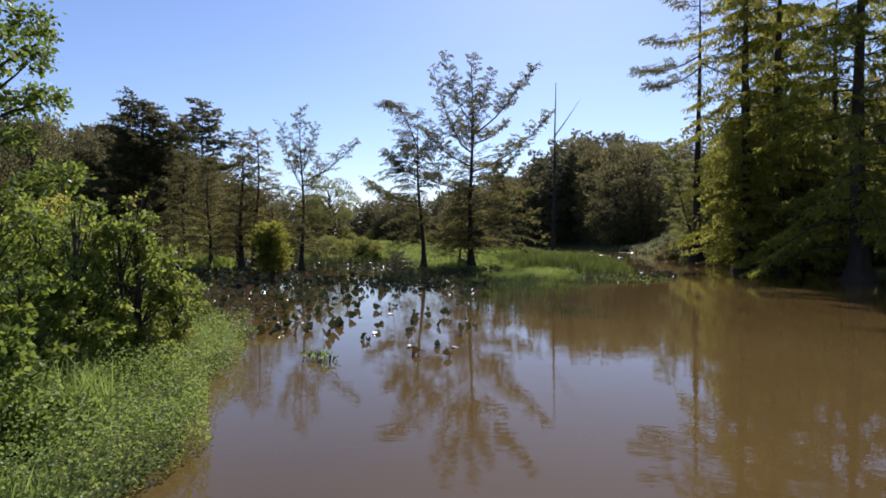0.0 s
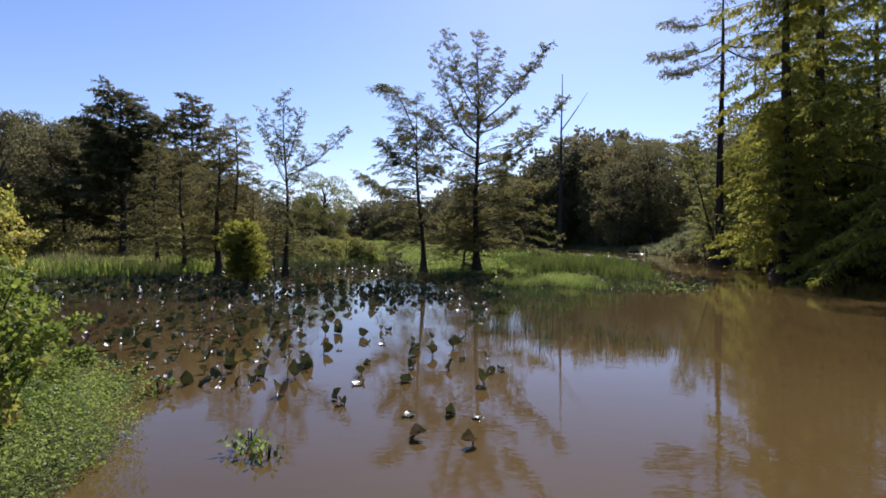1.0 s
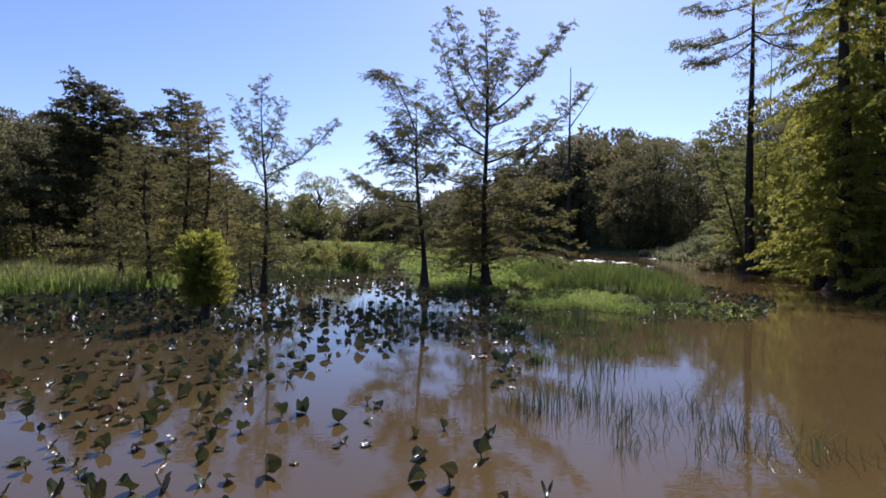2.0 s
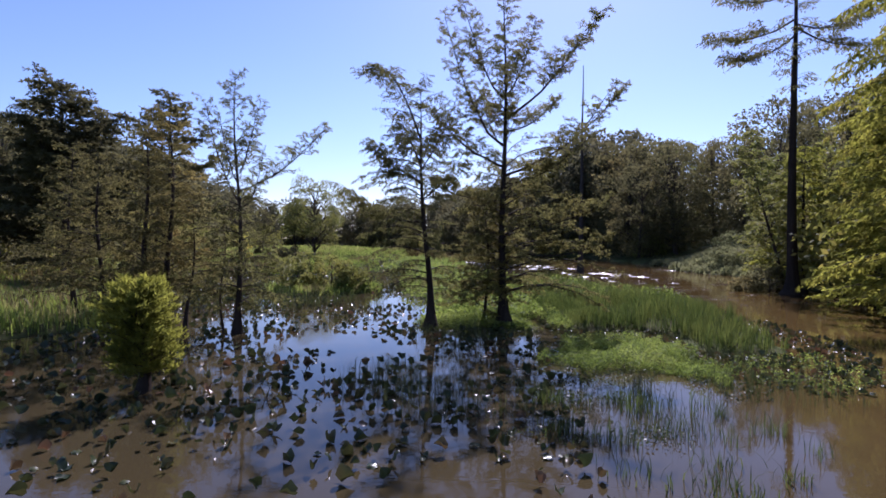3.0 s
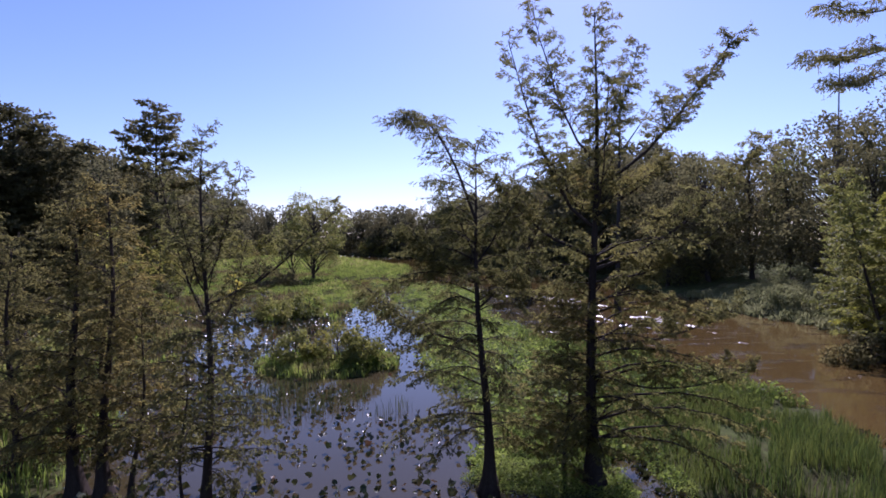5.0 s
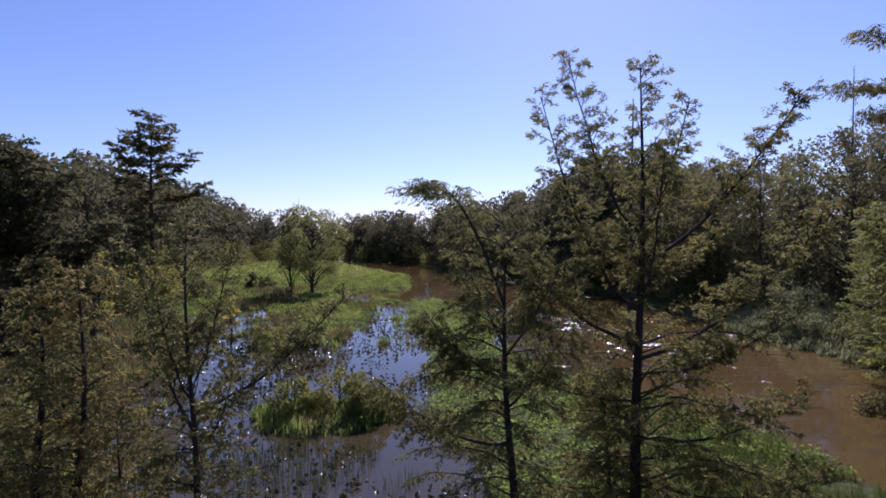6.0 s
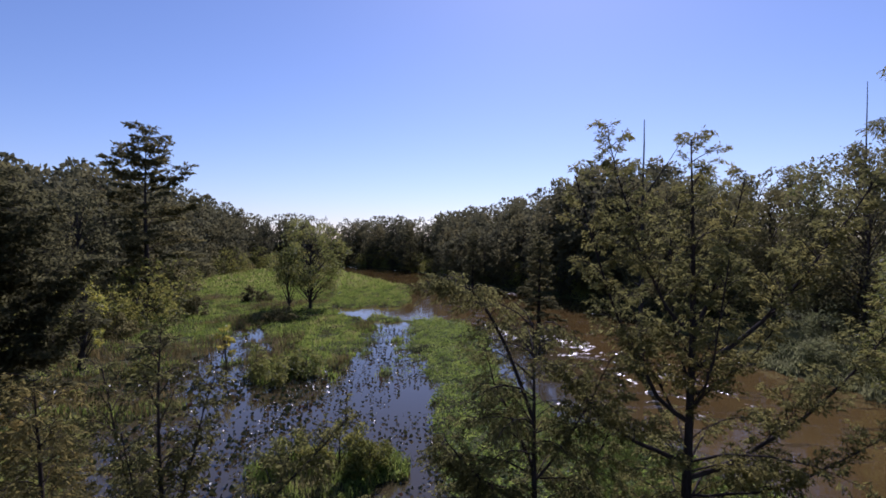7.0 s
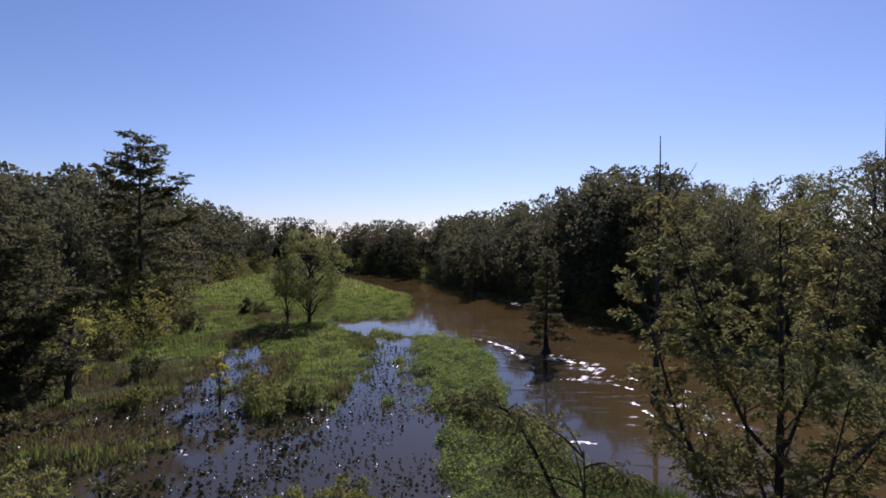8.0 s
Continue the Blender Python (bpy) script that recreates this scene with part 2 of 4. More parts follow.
def leaf_quads(p, d, side, length, width, mid=0.45):
    """A pointed leaf at each p, along d, as wide as width across side."""
    length, width = np.asarray(length).reshape(-1, 1), np.asarray(width).reshape(-1, 1)
    a = p + d * length * mid
    v = np.stack([p, a + side * width / 2, p + d * length, a - side * width / 2], 1).reshape(-1, 3)
    f = np.arange(len(p) * 4).reshape(-1, 4)
    return v, f


def part(name, me, parent, label=""):
    ob = new(name, me)
    ob.parent = parent
    return tagged(ob, label)


def thing(name, x, y, z, label, category, group="", turn=0.0):
    ob = new(name)
    ob.matrix_basis = pose(x, y, z, 0, 0, turn)
    return tagged(ob, label, category, group)


def curve_pts(a, b, bow, n, rng, wob=0.0):
    """A bent line from a to b: bow lifts (or drops) its middle."""
    s = np.linspace(0, 1, n)[:, None]
    p = np.asarray(a)[None] * (1 - s) + np.asarray(b)[None] * s
    p[:, 2] += (4 * s * (1 - s))[:, 0] * bow
    if wob:
        w = rng.normal(0, wob, (n, 3)); w[0] = 0
        p += np.cumsum(w, 0) * 0.5
    return p


# ---- plan of land and water ----
BANK = [(-2.2, -30), (-2.5, 2), (-2.95, 5.1), (-2.85, 6.1), (-3.45, 7.3), (-3.95, 8.7), (-4.1, 10.2), (-4.25, 11.3), (-5.6, 12.5), (-7.4, 14.0), (-11, 16.2), (-20, 20), (-60, 24), (-60, -30)]
ISLAND = [(-2, 40.8), (-0.1, 39.4), (1.2, 39.7), (2.9, 39.2), (3.3, 42.4), (4.5, 42.8), (4.9, 39.4), (7.4, 38.9), (8.9, 38.4), (9.2, 36.4), (9.0, 34.4), (10.6, 32.8), (11.9, 33.8), (13.3, 38.6), (14.5, 43.5), (14.6, 47), (13.8, 53.5), (10.4, 59), (5.5, 66), (3, 74), (2, 84), (2.2, 97), (0.5, 110),
          (-4, 114.5), (-14.5, 118.5), (-15.5, 116), (-8.5, 112.5), (-7.1, 108.8), (-6.7, 94.7), (-3.2, 76), (-4, 62), (-2.5, 52), (-0.8, 46)]
MEADOW = [(-19, 37.5), (-15.5, 40), (-17, 47), (-21, 52), (-22, 62), (-26, 76), (-30, 86), (-34.5, 109), (-30, 111), (-24, 92), (-22.5, 83), (-21.5, 77), (-16.5, 77), (-14, 85), (-13, 95),
          (-15, 112), (-16.5, 119), (-22.5, 123.5), (-25, 131), (-11.5, 134), (-8.7, 142), (-11.4, 176), (-43, 254), (-60, 300), (-120, 330), (-600, 330), (-600, 24), (-60, 24), (-45, 30), (-23, 35)]
# a floating mat of herbs in front of the reeds
MAT = [(2.4, 32.6), (3.6, 31.6), (5.1, 31.4), (6.1, 30.5), (7.1, 29.8), (7.9, 30.4), (8.1, 32.7), (7.9, 34.4), (7.4, 35.7), (6.1, 36.3), (4.3, 35.9), (3.5, 34.6)]
# thin floating weed off the tip of the island
TIP = [(8.0, 30.2), (9.4, 28.6), (11.2, 28.9), (12.4, 31.0), (12.6, 34.0), (10.4, 33.2), (9.2, 33.6)]
TUSSOCK = [(-14.5, 57), (-12, 60), (-8, 60.5), (-5.8, 57.5), (-7, 54.5), (-10, 54), (-13, 55)]
FARSIDE = [(24, -30), (25, 20), (27, 36), (28, 50), (30, 60), (33, 72), (30, 80), (31.5, 93), (31, 118), (31, 138), (15, 169), (7, 184), (-4, 225), (-14, 258), (-60, 310), (-600, 330), (-600, 2500), (2500, 2500), (2500, -30)]
BEHIND = [(-60, -25), (60, -25), (2500, -30), (2500, -1500), (-1500, -1500), (-1500, -30)]
LANDS = [BANK, ISLAND, MEADOW, TUSSOCK, FARSIDE, BEHIND]


def reach(poly, x, y):
    """Metres from the edge of an outline: positive inside."""
    p = np.asarray(poly, float)
    q = np.roll(p, -1, 0)
    best, inside = np.full(x.shape, 1e9), np.zeros(x.shape, bool)
    for (ax, ay), (bx, by) in zip(p, q):
        dx, dy = bx - ax, by - ay
        t = np.clip(((x - ax) * dx + (y - ay) * dy) / (dx * dx + dy * dy), 0, 1)
        best = np.minimum(best, np.hypot(x - ax - t * dx, y - ay - t * dy))
        if dy:
            inside ^= ((ay > y) != (by > y)) & (x < ax + (y - ay) * dx / dy)
    return np.where(inside, best, -best)


def wave(x, y):
    return (np.sin(x * 0.9 + 1.3 * np.sin(y * 0.43)) + np.sin(y * 1.1 + 1.7 * np.sin(x * 0.37) + 1) + 0.6 * np.sin(2.3 * x - 1.9 * y)) / 2.6


def shore(x, y):
    """Metres inland, with a ragged edge."""
    x, y = np.asarray(x, float), np.asarray(y, float)
    d = np.max([reach(p, x, y) for p in LANDS], 0)
    rag = np.clip(np.hypot(x, y - 5) / 60, 0.12, 0.9)
    marsh = np.clip((-18 - x) / 6, 0, 1) * np.clip((100 - y) / 15, 0, 1) * np.clip((y - 46) / 8, 0, 1)
    wide = np.clip((y - 55) / 25, 0, 1) * np.clip((200 - y) / 60, 0, 1)
    islets = np.where(d > -6, (wave(x * 1.15 + 3, y * 0.95) + 0.4 * wave(x * 3, y * 3) - 0.72) * 3.0, -9.0) - 9 * (1 - wide) - 9 * np.clip((x - 3) / 3, 0, 1) - 9 * np.clip((y - 108) / 6, 0, 1)
    flood = np.clip((-18 - x) / 4, 0, 1) * np.clip((x + 46) / 6, 0, 1) * np.clip((88 - y) / 8, 0, 1) * np.clip((y - 52) / 6, 0, 1)
    d = d * (1 - flood) + flood * np.minimum(d, -0.3)
    return np.maximum(islets, d + wave(x, y) * rag + wide * 1.5 * wave(x * 0.62 + 9, y * 0.42) + 0.8 * rag * wave(x * 2.7 + 4, y * 2.3) * np.clip((y - 25) / 15, 0, 1) + marsh * (2.6 * wave(x * 0.45 + 2, y * 0.4) - 0.6))


def height(x, y):
    x, y = np.asarray(x, float), np.asarray(y, float)
    d = shore(x, y)
    z = np.where(d > 0, 0.22 * np.tanh(d / 0.9) + (0.05 * wave(x * 1.7, y * 1.7) + np.clip((y - 44) / 20, 0, 1) * (0.34 * np.clip(wave(x * 0.95 + 7, y * 0.8) + 0.1, 0, 2) + 0.3 * np.clip(wave(x * 2.1 + 3, y * 1.5), 0, 1))) * np.clip(d, 0, 1), np.maximum(d * 0.35, -0.9))
    far = reach(FARSIDE, x, y)
    z = z + np.clip(far - 3, 0, 60) * 0.03
    z = z + 11 * np.exp(-((x - 62) / 34) ** 2 - ((y - 185) / 60) ** 2) * np.clip(far / 10, 0, 1)
    bank = reach(BANK, x, y)
    z = z + np.clip(bank - 0.4, 0, 5) * 0.12
    z = z + 2.2 * np.exp(-((x - 37) / 5) ** 2 - ((y - 84) / 7) ** 2) * np.clip(far / 3, 0, 1)
    return z


def spaced(edges):
    out = [np.arange(a, b, s) for a, b, s in edges]
    return np.concatenate(out + [[edges[-1][1]]])


def grid_mesh(name, gx, gy, fz, material):
    X, Y = np.meshgrid(gx, gy, indexing="ij")
    Z = fz(X, Y)
    a, b = len(gx), len(gy)
    i = (np.arange(a - 1)[:, None] * b + np.arange(b - 1)[None]).ravel()
    return mesh_of(name, np.stack([X, Y, Z], -1).reshape(-1, 3), np.stack([i, i + b, i + b + 1, i + 1], 1), material, True)


gx = spaced([(-2400, -400, 250), (-400, -70, 15), (-70, -30, 2), (-30, 18, 0.45), (18, 60, 1.5), (60, 120, 6), (120, 400, 20), (400, 2400, 250)])
gy = spaced([(-1200, -40, 200), (-40, -2, 4), (-2, 66, 0.5), (66, 130, 1), (130, 320, 4), (320, 500, 20), (500, 2400, 250)])
tagged(new("ground", grid_mesh("ground", gx, gy, height, GROUND)), "marshy ground with grass, mud and leaf litter", "ground", kind="structure")
wx, wy = spaced([(-2400, -80, 300), (-80, 60, 4), (60, 2400, 300)]), spaced([(-1200, -30, 200), (-30, 320, 4), (320, 2400, 300)])
water = tagged(new("water", grid_mesh("water", wx, wy, lambda x, y: x * 0, WATER)), "still muddy brown water reflecting sky and trees", "water", kind="structure")
cur = water.data.attributes.new("current", "FLOAT", "POINT")
WX, WY = np.meshgrid(wx, wy, indexing="ij")
cur.data.foreach_set("value", np.clip((WX - (16 - np.clip(WY - 50, 0, 70) * 0.25)) / 4 + np.clip((WY - 60) / 20, 0, 1) * 1.0, 0, 1).ravel().astype(np.float32) * (np.clip((WY.ravel() - 30) / 25, 0, 1) * (1 - 0.75 * np.clip((WY.ravel() - 108) / 10, 0, 1))).astype(np.float32))

# where the pool water is coloured darker in place of reflected trees
stl = water.data.attributes.new("pool_shade", "FLOAT", "POINT")
stl.data.foreach_set("value", (np.clip((10 + 0.08 * (WY - 30) - WX) / 6, 0, 1) * np.clip((WY - 14) / 10, 0, 1) * np.clip((115 - WY) / 10, 0, 1)).ravel().astype(np.float32))


# broken water where the current runs over sunken branches
def riffle(line, wide, seed):
    """A band of small steep waves along a line, sinking under the calm surface at its edges."""
    g = np.random.default_rng(seed)
    p = np.asarray(line, float)
    run = np.concatenate([[0], np.cumsum(np.hypot(*np.diff(p, axis=0).T))])
    n, m = max(8, int(run[-1] / 0.08)), max(7, int(wide / 0.08))
    u, v = np.meshgrid(np.linspace(0, 1, n), np.linspace(-1, 1, m), indexing="ij")
    way = unit(p[-1] - p[0])
    bend = 0.3 * wide * np.sin(u * run[-1] * 0.7 + seed) + 0.15 * wide * np.sin(u * run[-1] * 2.1 + 2 * seed)
    x = np.interp(u * run[-1], run, p[:, 0]) - way[1] * (v * wide / 2 + bend)
    y = np.interp(u * run[-1], run, p[:, 1]) + way[0] * (v * wide / 2 + bend)
    ragged = 0.2 + 0.45 * wave(x * 1.3 + seed, y * 1.1) + 0.6 * wave(x * 4.1, y * 3.1 + seed)
    env = np.clip((1 - v ** 2) * np.clip(6 * np.minimum(u, 1 - u), 0, 1) * 1.6 * ragged, 0, 1)
    # short ridged waves pushed up against the stream, uneven in height and length
    lap = 10.5 * (y + 0.25 * x) + 1.6 * np.sin(1.9 * x + seed) + 1.2 * np.sin(2.3 * y + 0.7 * x) + 0.8 * np.sin(5.1 * x - 1.3 * y)
    ridge = np.arcsin(0.93 * np.sin(lap)) / 1.2
    z = env * (0.045 + (0.036 + 0.012 * wave(x * 2.2, y * 1.9)) * ridge + 0.006 * np.sin(13 * x - 9 * y + seed) + g.normal(0, 0.0015, x.shape)) - (1 - env) * 0.016
    i = (np.arange(n - 1)[:, None] * m + np.arange(m - 1)[None]).ravel()
    me = mesh_of("riffle", np.stack([x, y, z], -1).reshape(-1, 3), np.stack([i, i + m, i + m + 1, i + 1], 1), BROKEN, True)
    tagged(new("riffle", me), "sunlit ripples where the river breaks over sunken branches", "water", kind="structure")


for k, (line, wide) in enumerate([([(1.0, 114.2), (4.2, 110.8), (6.1, 104.5), (7.5, 98.5)], 1.0), ([(9.5, 101.7), (11.8, 100.1), (12.9, 95.9), (14.4, 91.6), (15.6, 87.5)], 3.4), ([(7.3, 173), (12.5, 173), (16.1, 155)], 3.0), ([(23.6, 125.5), (26.7, 121)], 2.6),
                                  ([(5.6, 70.8), (8.2, 69.4)], 0.8), ([(17.2, 80), (18.4, 77), (19.2, 74.4)], 2.6), ([(19.2, 79.5), (22, 71.8)], 1.6), ([(27.6, 88), (30.6, 82.6), (32.4, 75.6)], 1.0), ([(9, 88), (13, 90.5)], 1.4)]):
    riffle(line, wide, k + 1)
g = np.random.default_rng(5)
for k in range(12):
    y = g.uniform(52, 92)
    x = 13.5 + g.uniform(0, 1) ** 2 * 11 + max(0.0, 58 - y) * 0.3
    riffle([(x, y), (x + g.uniform(0.5, 1.4), y - g.uniform(0.6, 2.0))], g.uniform(0.4, 0.9), 20 + k)


# ---- trees ----
def sprays(rng, starts, ends, per, length, width, droop=0.25, flat=0.6):
    """Feathery sprays: leaflets in two ranks along every twig."""
    a, b = np.repeat(starts, per, 0), np.repeat(ends, per, 0)
    n = len(a)
    s = rng.uniform(0.05, 1.0, (n, 1))
    tan = unit(b - a)
    p = a + (b - a) * s + rng.normal(0, 0.03, (n, 3))
    side = np.cross(tan, np.array([0, 0, 1.0])) * rng.choice([-1, 1], (n, 1)) + rng.normal(0, 0.3, (n, 3))
    d = unit(tan * 0.55 + unit(side) * flat + np.array([0, 0, -droop]) + rng.normal(0, 0.25, (n, 3)))
    w = unit(np.cross(d, np.array([0, 0, 0.7]) + rng.normal(0, 1.0, (n, 3))))
    k = rng.uniform(0.6, 1.25, n)
    return leaf_quads(p, d, w, length * k, width * k)


def cypress(at, tall, seed, limbs=(), lean=(0, 0), r=0.2, butt=2.6, lows=0.25, n_branch=34, reach_low=2.6, reach_top=0.7, rise=0.25, twigs=9, twig=0.8, per=12, leaf=(0.2, 0.06),
            material=None, label="", droop=0.25, category="tree", bare=0.0, turn=0.0, name="cypress_tree", crown_name="crown", limb_twigs=None, group="", bark=None, branch_droop=0.0, bias=None, ragged=0.4, oval=False, thin=1.0, plume=False, airy=(9.0, 1.0), loose=1.0):
    """A bald cypress: swollen, fluted foot, straight trunk, level branches with hanging feathery sprays."""
    rng = np.random.default_rng(seed)
    t = thing(name, at[0], at[1], 0, label, category, group)
    w = Wood()
    foot = min(float(height(at[0], at[1])), 0.0) - 0.3
    zs = np.array([foot, 0.0, 0.25, 0.6, 1.1, 1.8] + list(np.linspace(2.6, tall, 12)))
    s = np.clip(zs / tall, 0, 1)
    path = np.stack([lean[0] * s ** 1.3 + 0.1 * np.sin(s * 7 + seed), lean[1] * s ** 1.3 + 0.1 * np.cos(s * 6 + seed), zs], 1)
    path[:, :2] -= path[1, :2]
    rad = r * (1 - 0.93 * s) + r * (butt - 1) * np.exp(-np.clip(zs, 0, 99) / 0.55)
    w.tube(path, rad, 12, 0.16, seed)
    bw, limb_meshes = Wood(), []
    axes = [(path, rad, lows, 1.0, tall, n_branch)]
    for z0, end, lr, nb, *arch in limbs:
        st = np.array([np.interp(z0, zs, path[:, c]) for c in range(3)])
        e = np.asarray(end, float)
        out = np.linalg.norm(e[:2] - st[:2])
        pts = curve_pts(st, e, arch[0] if arch else -(0.4 if plume and e[2] - st[2] > 1.5 * out else 0.12) * out, 9, rng, 0.06)
        rr = np.linspace(lr, 0.012, 9)
        lw = Wood()
        lw.tube(pts, rr, 7)
        limb_meshes.append(lw)
        axes.append((pts, rr, 0.32, 1.0, np.linalg.norm(e - st), nb))
    S, E, high = [], [], []
    for q, (pts, rr, lo, hi, L, nb) in enumerate(axes):
        zrange = lo + (hi - lo) * np.linspace(0, 1, nb) ** (thin if q == 0 else 1.0) if nb else []
        for k, s0 in enumerate(zrange):
            s0 = min(0.99, s0 + rng.uniform(-0.02, 0.02))
            if rng.random() < (0.28 if plume and (q or 0.5 < s0 < 0.82) else bare):
                continue
            idx = (np.interp(s0 * tall, zs, np.arange(len(zs))) if q == 0 else s0 * (len(pts) - 1))
            st = np.array([np.interp(idx, np.arange(len(pts)), pts[:, c]) for c in range(3)])
            az = k * 2.4 + rng.uniform(-0.5, 0.5) + seed
            full = (reach_low * (1 - s0) + reach_top * s0) if q == 0 else min(1.9 if tall < 16 else 2.2, 0.3 * L) * (1.1 - 0.6 * s0)
            if oval and q == 0:
                full = reach_low * math.sin(math.pi * (0.22 + 0.7 * (s0 - lows) / (1 - lows))) ** 0.7
            if plume and q:
                full = min(1.25, 0.24 * L) * (1.25 - 0.75 * s0)
            if plume and q == 0 and s0 > 0.5:
                full = min(full, max(0.5, 2.2 * (1.15 - s0) ** 0.8))
            full *= rng.uniform(1 - ragged, 1 + ragged * 0.4)
            d = np.array([math.cos(az), math.sin(az), 0])
            if bias is not None and q == 0:
                full *= 1 + bias[2] * (d[0] * bias[0] + d[1] * bias[1])
            el = rise + 0.5 * (s0 - 0.4) if q == 0 else rng.uniform(-0.1, 0.7)
            if plume and (q or s0 > 0.5):
                el = rng.uniform(0.25, 1.1)
            if q:
                d = unit(d + (0.35 if plume else 0.8) * unit(pts[-1] - pts[0])); d[2] = 0
            e = st + full * (d * math.cos(el) + np.array([0, 0, math.sin(el)])) + np.array([0, 0, -branch_droop * full])
            bp = curve_pts(st, e, 0.12 * full, 5, rng, 0.04)
            bw.tube(bp, np.linspace(max(0.011, 0.009 * full + 0.006), 0.005, 5), 4)
            nt = max(3, int(twigs * full / 2.0 + 2))
            for j in range(nt):
                f = (j + rng.uniform(0.2, 0.9)) / nt * 0.85 + 0.15
                c = np.array([np.interp(f * 4, np.arange(5), bp[:, m]) for m in range(3)])
                side = np.cross(d, [0, 0, 1.0]) * (1 if j % 2 else -1)
                td = unit(d * 0.75 + side * rng.uniform(0.3, 1.0) + np.array([0, 0, rng.uniform(-0.35, 0.3) * loose - droop]))
                ln = twig * rng.uniform(0.5, 1.2) * (1.05 - 0.45 * f)
                if plume and (q or s0 > 0.5):
                    td, ln = unit(td + np.array([0, 0, 0.35])), ln * (0.85 - 0.35 * s0)
                S.append(c); E.append(c + td * ln); high.append(c[2] > airy[0] * tall)
    S, E, high = np.array(S), np.array(E), np.array(high)
    for a, b in zip(S[::2], E[::2]):
        bw.tube(np.stack([a, b]), [0.007, 0.003], 3)
    part("trunk", w.mesh("trunk", bark or BARK), t)
    for lw in limb_meshes:
        part("limb", lw.mesh("limb", bark or BARK), t)
    tagged(part("branchwork", bw.mesh("branchwork", bark or BARK), t), kind="stuff")
    v, f = sprays(rng, S[~high], E[~high], per, leaf[0], leaf[1], droop)
    if high.any():
        v2, f2 = sprays(rng, S[high], E[high], max(4, int(per * airy[1])), leaf[0], leaf[1], droop)
        v, f = np.concatenate([v, v2]), np.concatenate([f, f2 + len(v)])
    part(crown_name, mesh_of("crown", v, f, material or CYPRESS), t)
    return t


def leafy(seed, tall, spread, lobes, leaves, leaf, material, bark, clear=0.3, slim=0.0, name="broadleaf_tree", label="", category="tree", group="", twist=0.35, puff=(0.2, 0.38), sides=5, knots=5, limb=0.32, stout=1.0):
    """A broadleaved tree or tall shrub: forked trunk and a crown of many leaf clumps with gaps between them."""
    rng = np.random.default_rng(seed)
    t = thing(name, 0, 0, 0, label, category, group)
    w, bw = Wood(), Wood()
    top = tall * 0.9
    tr = curve_pts((0, 0, -0.6), (rng.normal(0, spread * 0.06), rng.normal(0, spread * 0.06), top), 0, 9, rng, 0.02 * tall)
    r0 = (0.012 * tall + 0.05) * stout
    w.tube(tr, np.linspace(r0, r0 * 0.12, 9) + np.array([r0 * 0.7, r0 * 0.15, 0, 0, 0, 0, 0, 0, 0]), 8)
    C, R = [], []
    for k in range(lobes):
        u = (k + 0.5) / lobes
        z = tall * (clear + (0.94 - clear) * u)
        s = (z / tall - clear) / (1 - clear)
        wide = spread * (np.sin(np.pi * (0.22 + 0.72 * s)) ** (0.7 + slim)) * (1 - slim * s * 0.75)
        az = k * 2.4 + rng.uniform(-0.6, 0.6)
        rr = wide * np.sqrt(rng.uniform(0.25, 1.0))
        c = np.array([math.cos(az) * rr, math.sin(az) * rr, z + rng.normal(0, 0.03 * tall)])
        C.append(c); R.append(spread * rng.uniform(*puff) * (1.1 - 0.5 * s * (1 - slim)))
        b0 = np.array([np.interp(max(0.1, u * 0.8) * 8, np.arange(9), tr[:, m]) for m in range(3)])
        bw.tube(curve_pts(b0, c, 0.05 * tall * rng.uniform(-0.2, 0.8), knots, rng, 0.02 * spread), np.linspace(r0 * limb, min(0.012, r0 * 0.1), knots), sides)
    C, R = np.array(C), np.array(R)
    pick = rng.choice(len(C), leaves, p=R ** 2 / np.sum(R ** 2))
    d = unit(rng.normal(0, 1, (leaves, 3)))
    d[:, 2] = np.abs(d[:, 2]) * np.where(rng.random(leaves) < 0.72, 1, -1)
    rad = R[pick] * rng.uniform(0.35, 1.12, leaves) ** 0.6
    p = C[pick] + d * rad[:, None] * np.array([1, 1, 0.72])
    p += rng.normal(0, 0.05 * spread, (leaves, 3)) * (rng.random((leaves, 1)) < 0.3)
    way = unit(d * 0.6 + rng.normal(0, twist * 2, (leaves, 3)) + np.array([0, 0, -0.25]))
    side = unit(np.cross(way, rng.normal(0, 1, (leaves, 3))))
    k = rng.uniform(0.6, 1.3, leaves)
    v, f = leaf_quads(p, way, side, leaf * k, leaf * 0.62 * k)
    part("trunk", w.mesh("trunk", bark), t)
    tagged(part("branchwork", bw.mesh("branchwork", bark), t), kind="stuff")
    part("crown", mesh_of("crown", v, f, material), t)
    return t


def put(ob, x, y, turn=0.0, scale=1.0, sink=0.0):
    z = float(height(x, y))
    ob.matrix_basis = pose(x, y, max(z, -0.3) - sink, 0, 0, turn) @ Matrix.Scale(scale, 4)


def put_copy(ob, x, y, turn=0.0, scale=1.0, sink=0.0):
    z = float(height(x, y))
    return copy_thing_at(ob, x, y, max(z, -0.3) - sink, turn, scale)


def copy_thing_at(ob, x, y, z, turn, scale):
    made = copy_thing(ob, Matrix.Identity(4))
    made.matrix_basis = pose(x, y, z, 0, 0, turn) @ Matrix.Scale(scale, 4)
    return made


OPEN = "slender bald cypress with open feathery crown standing in shallow water"
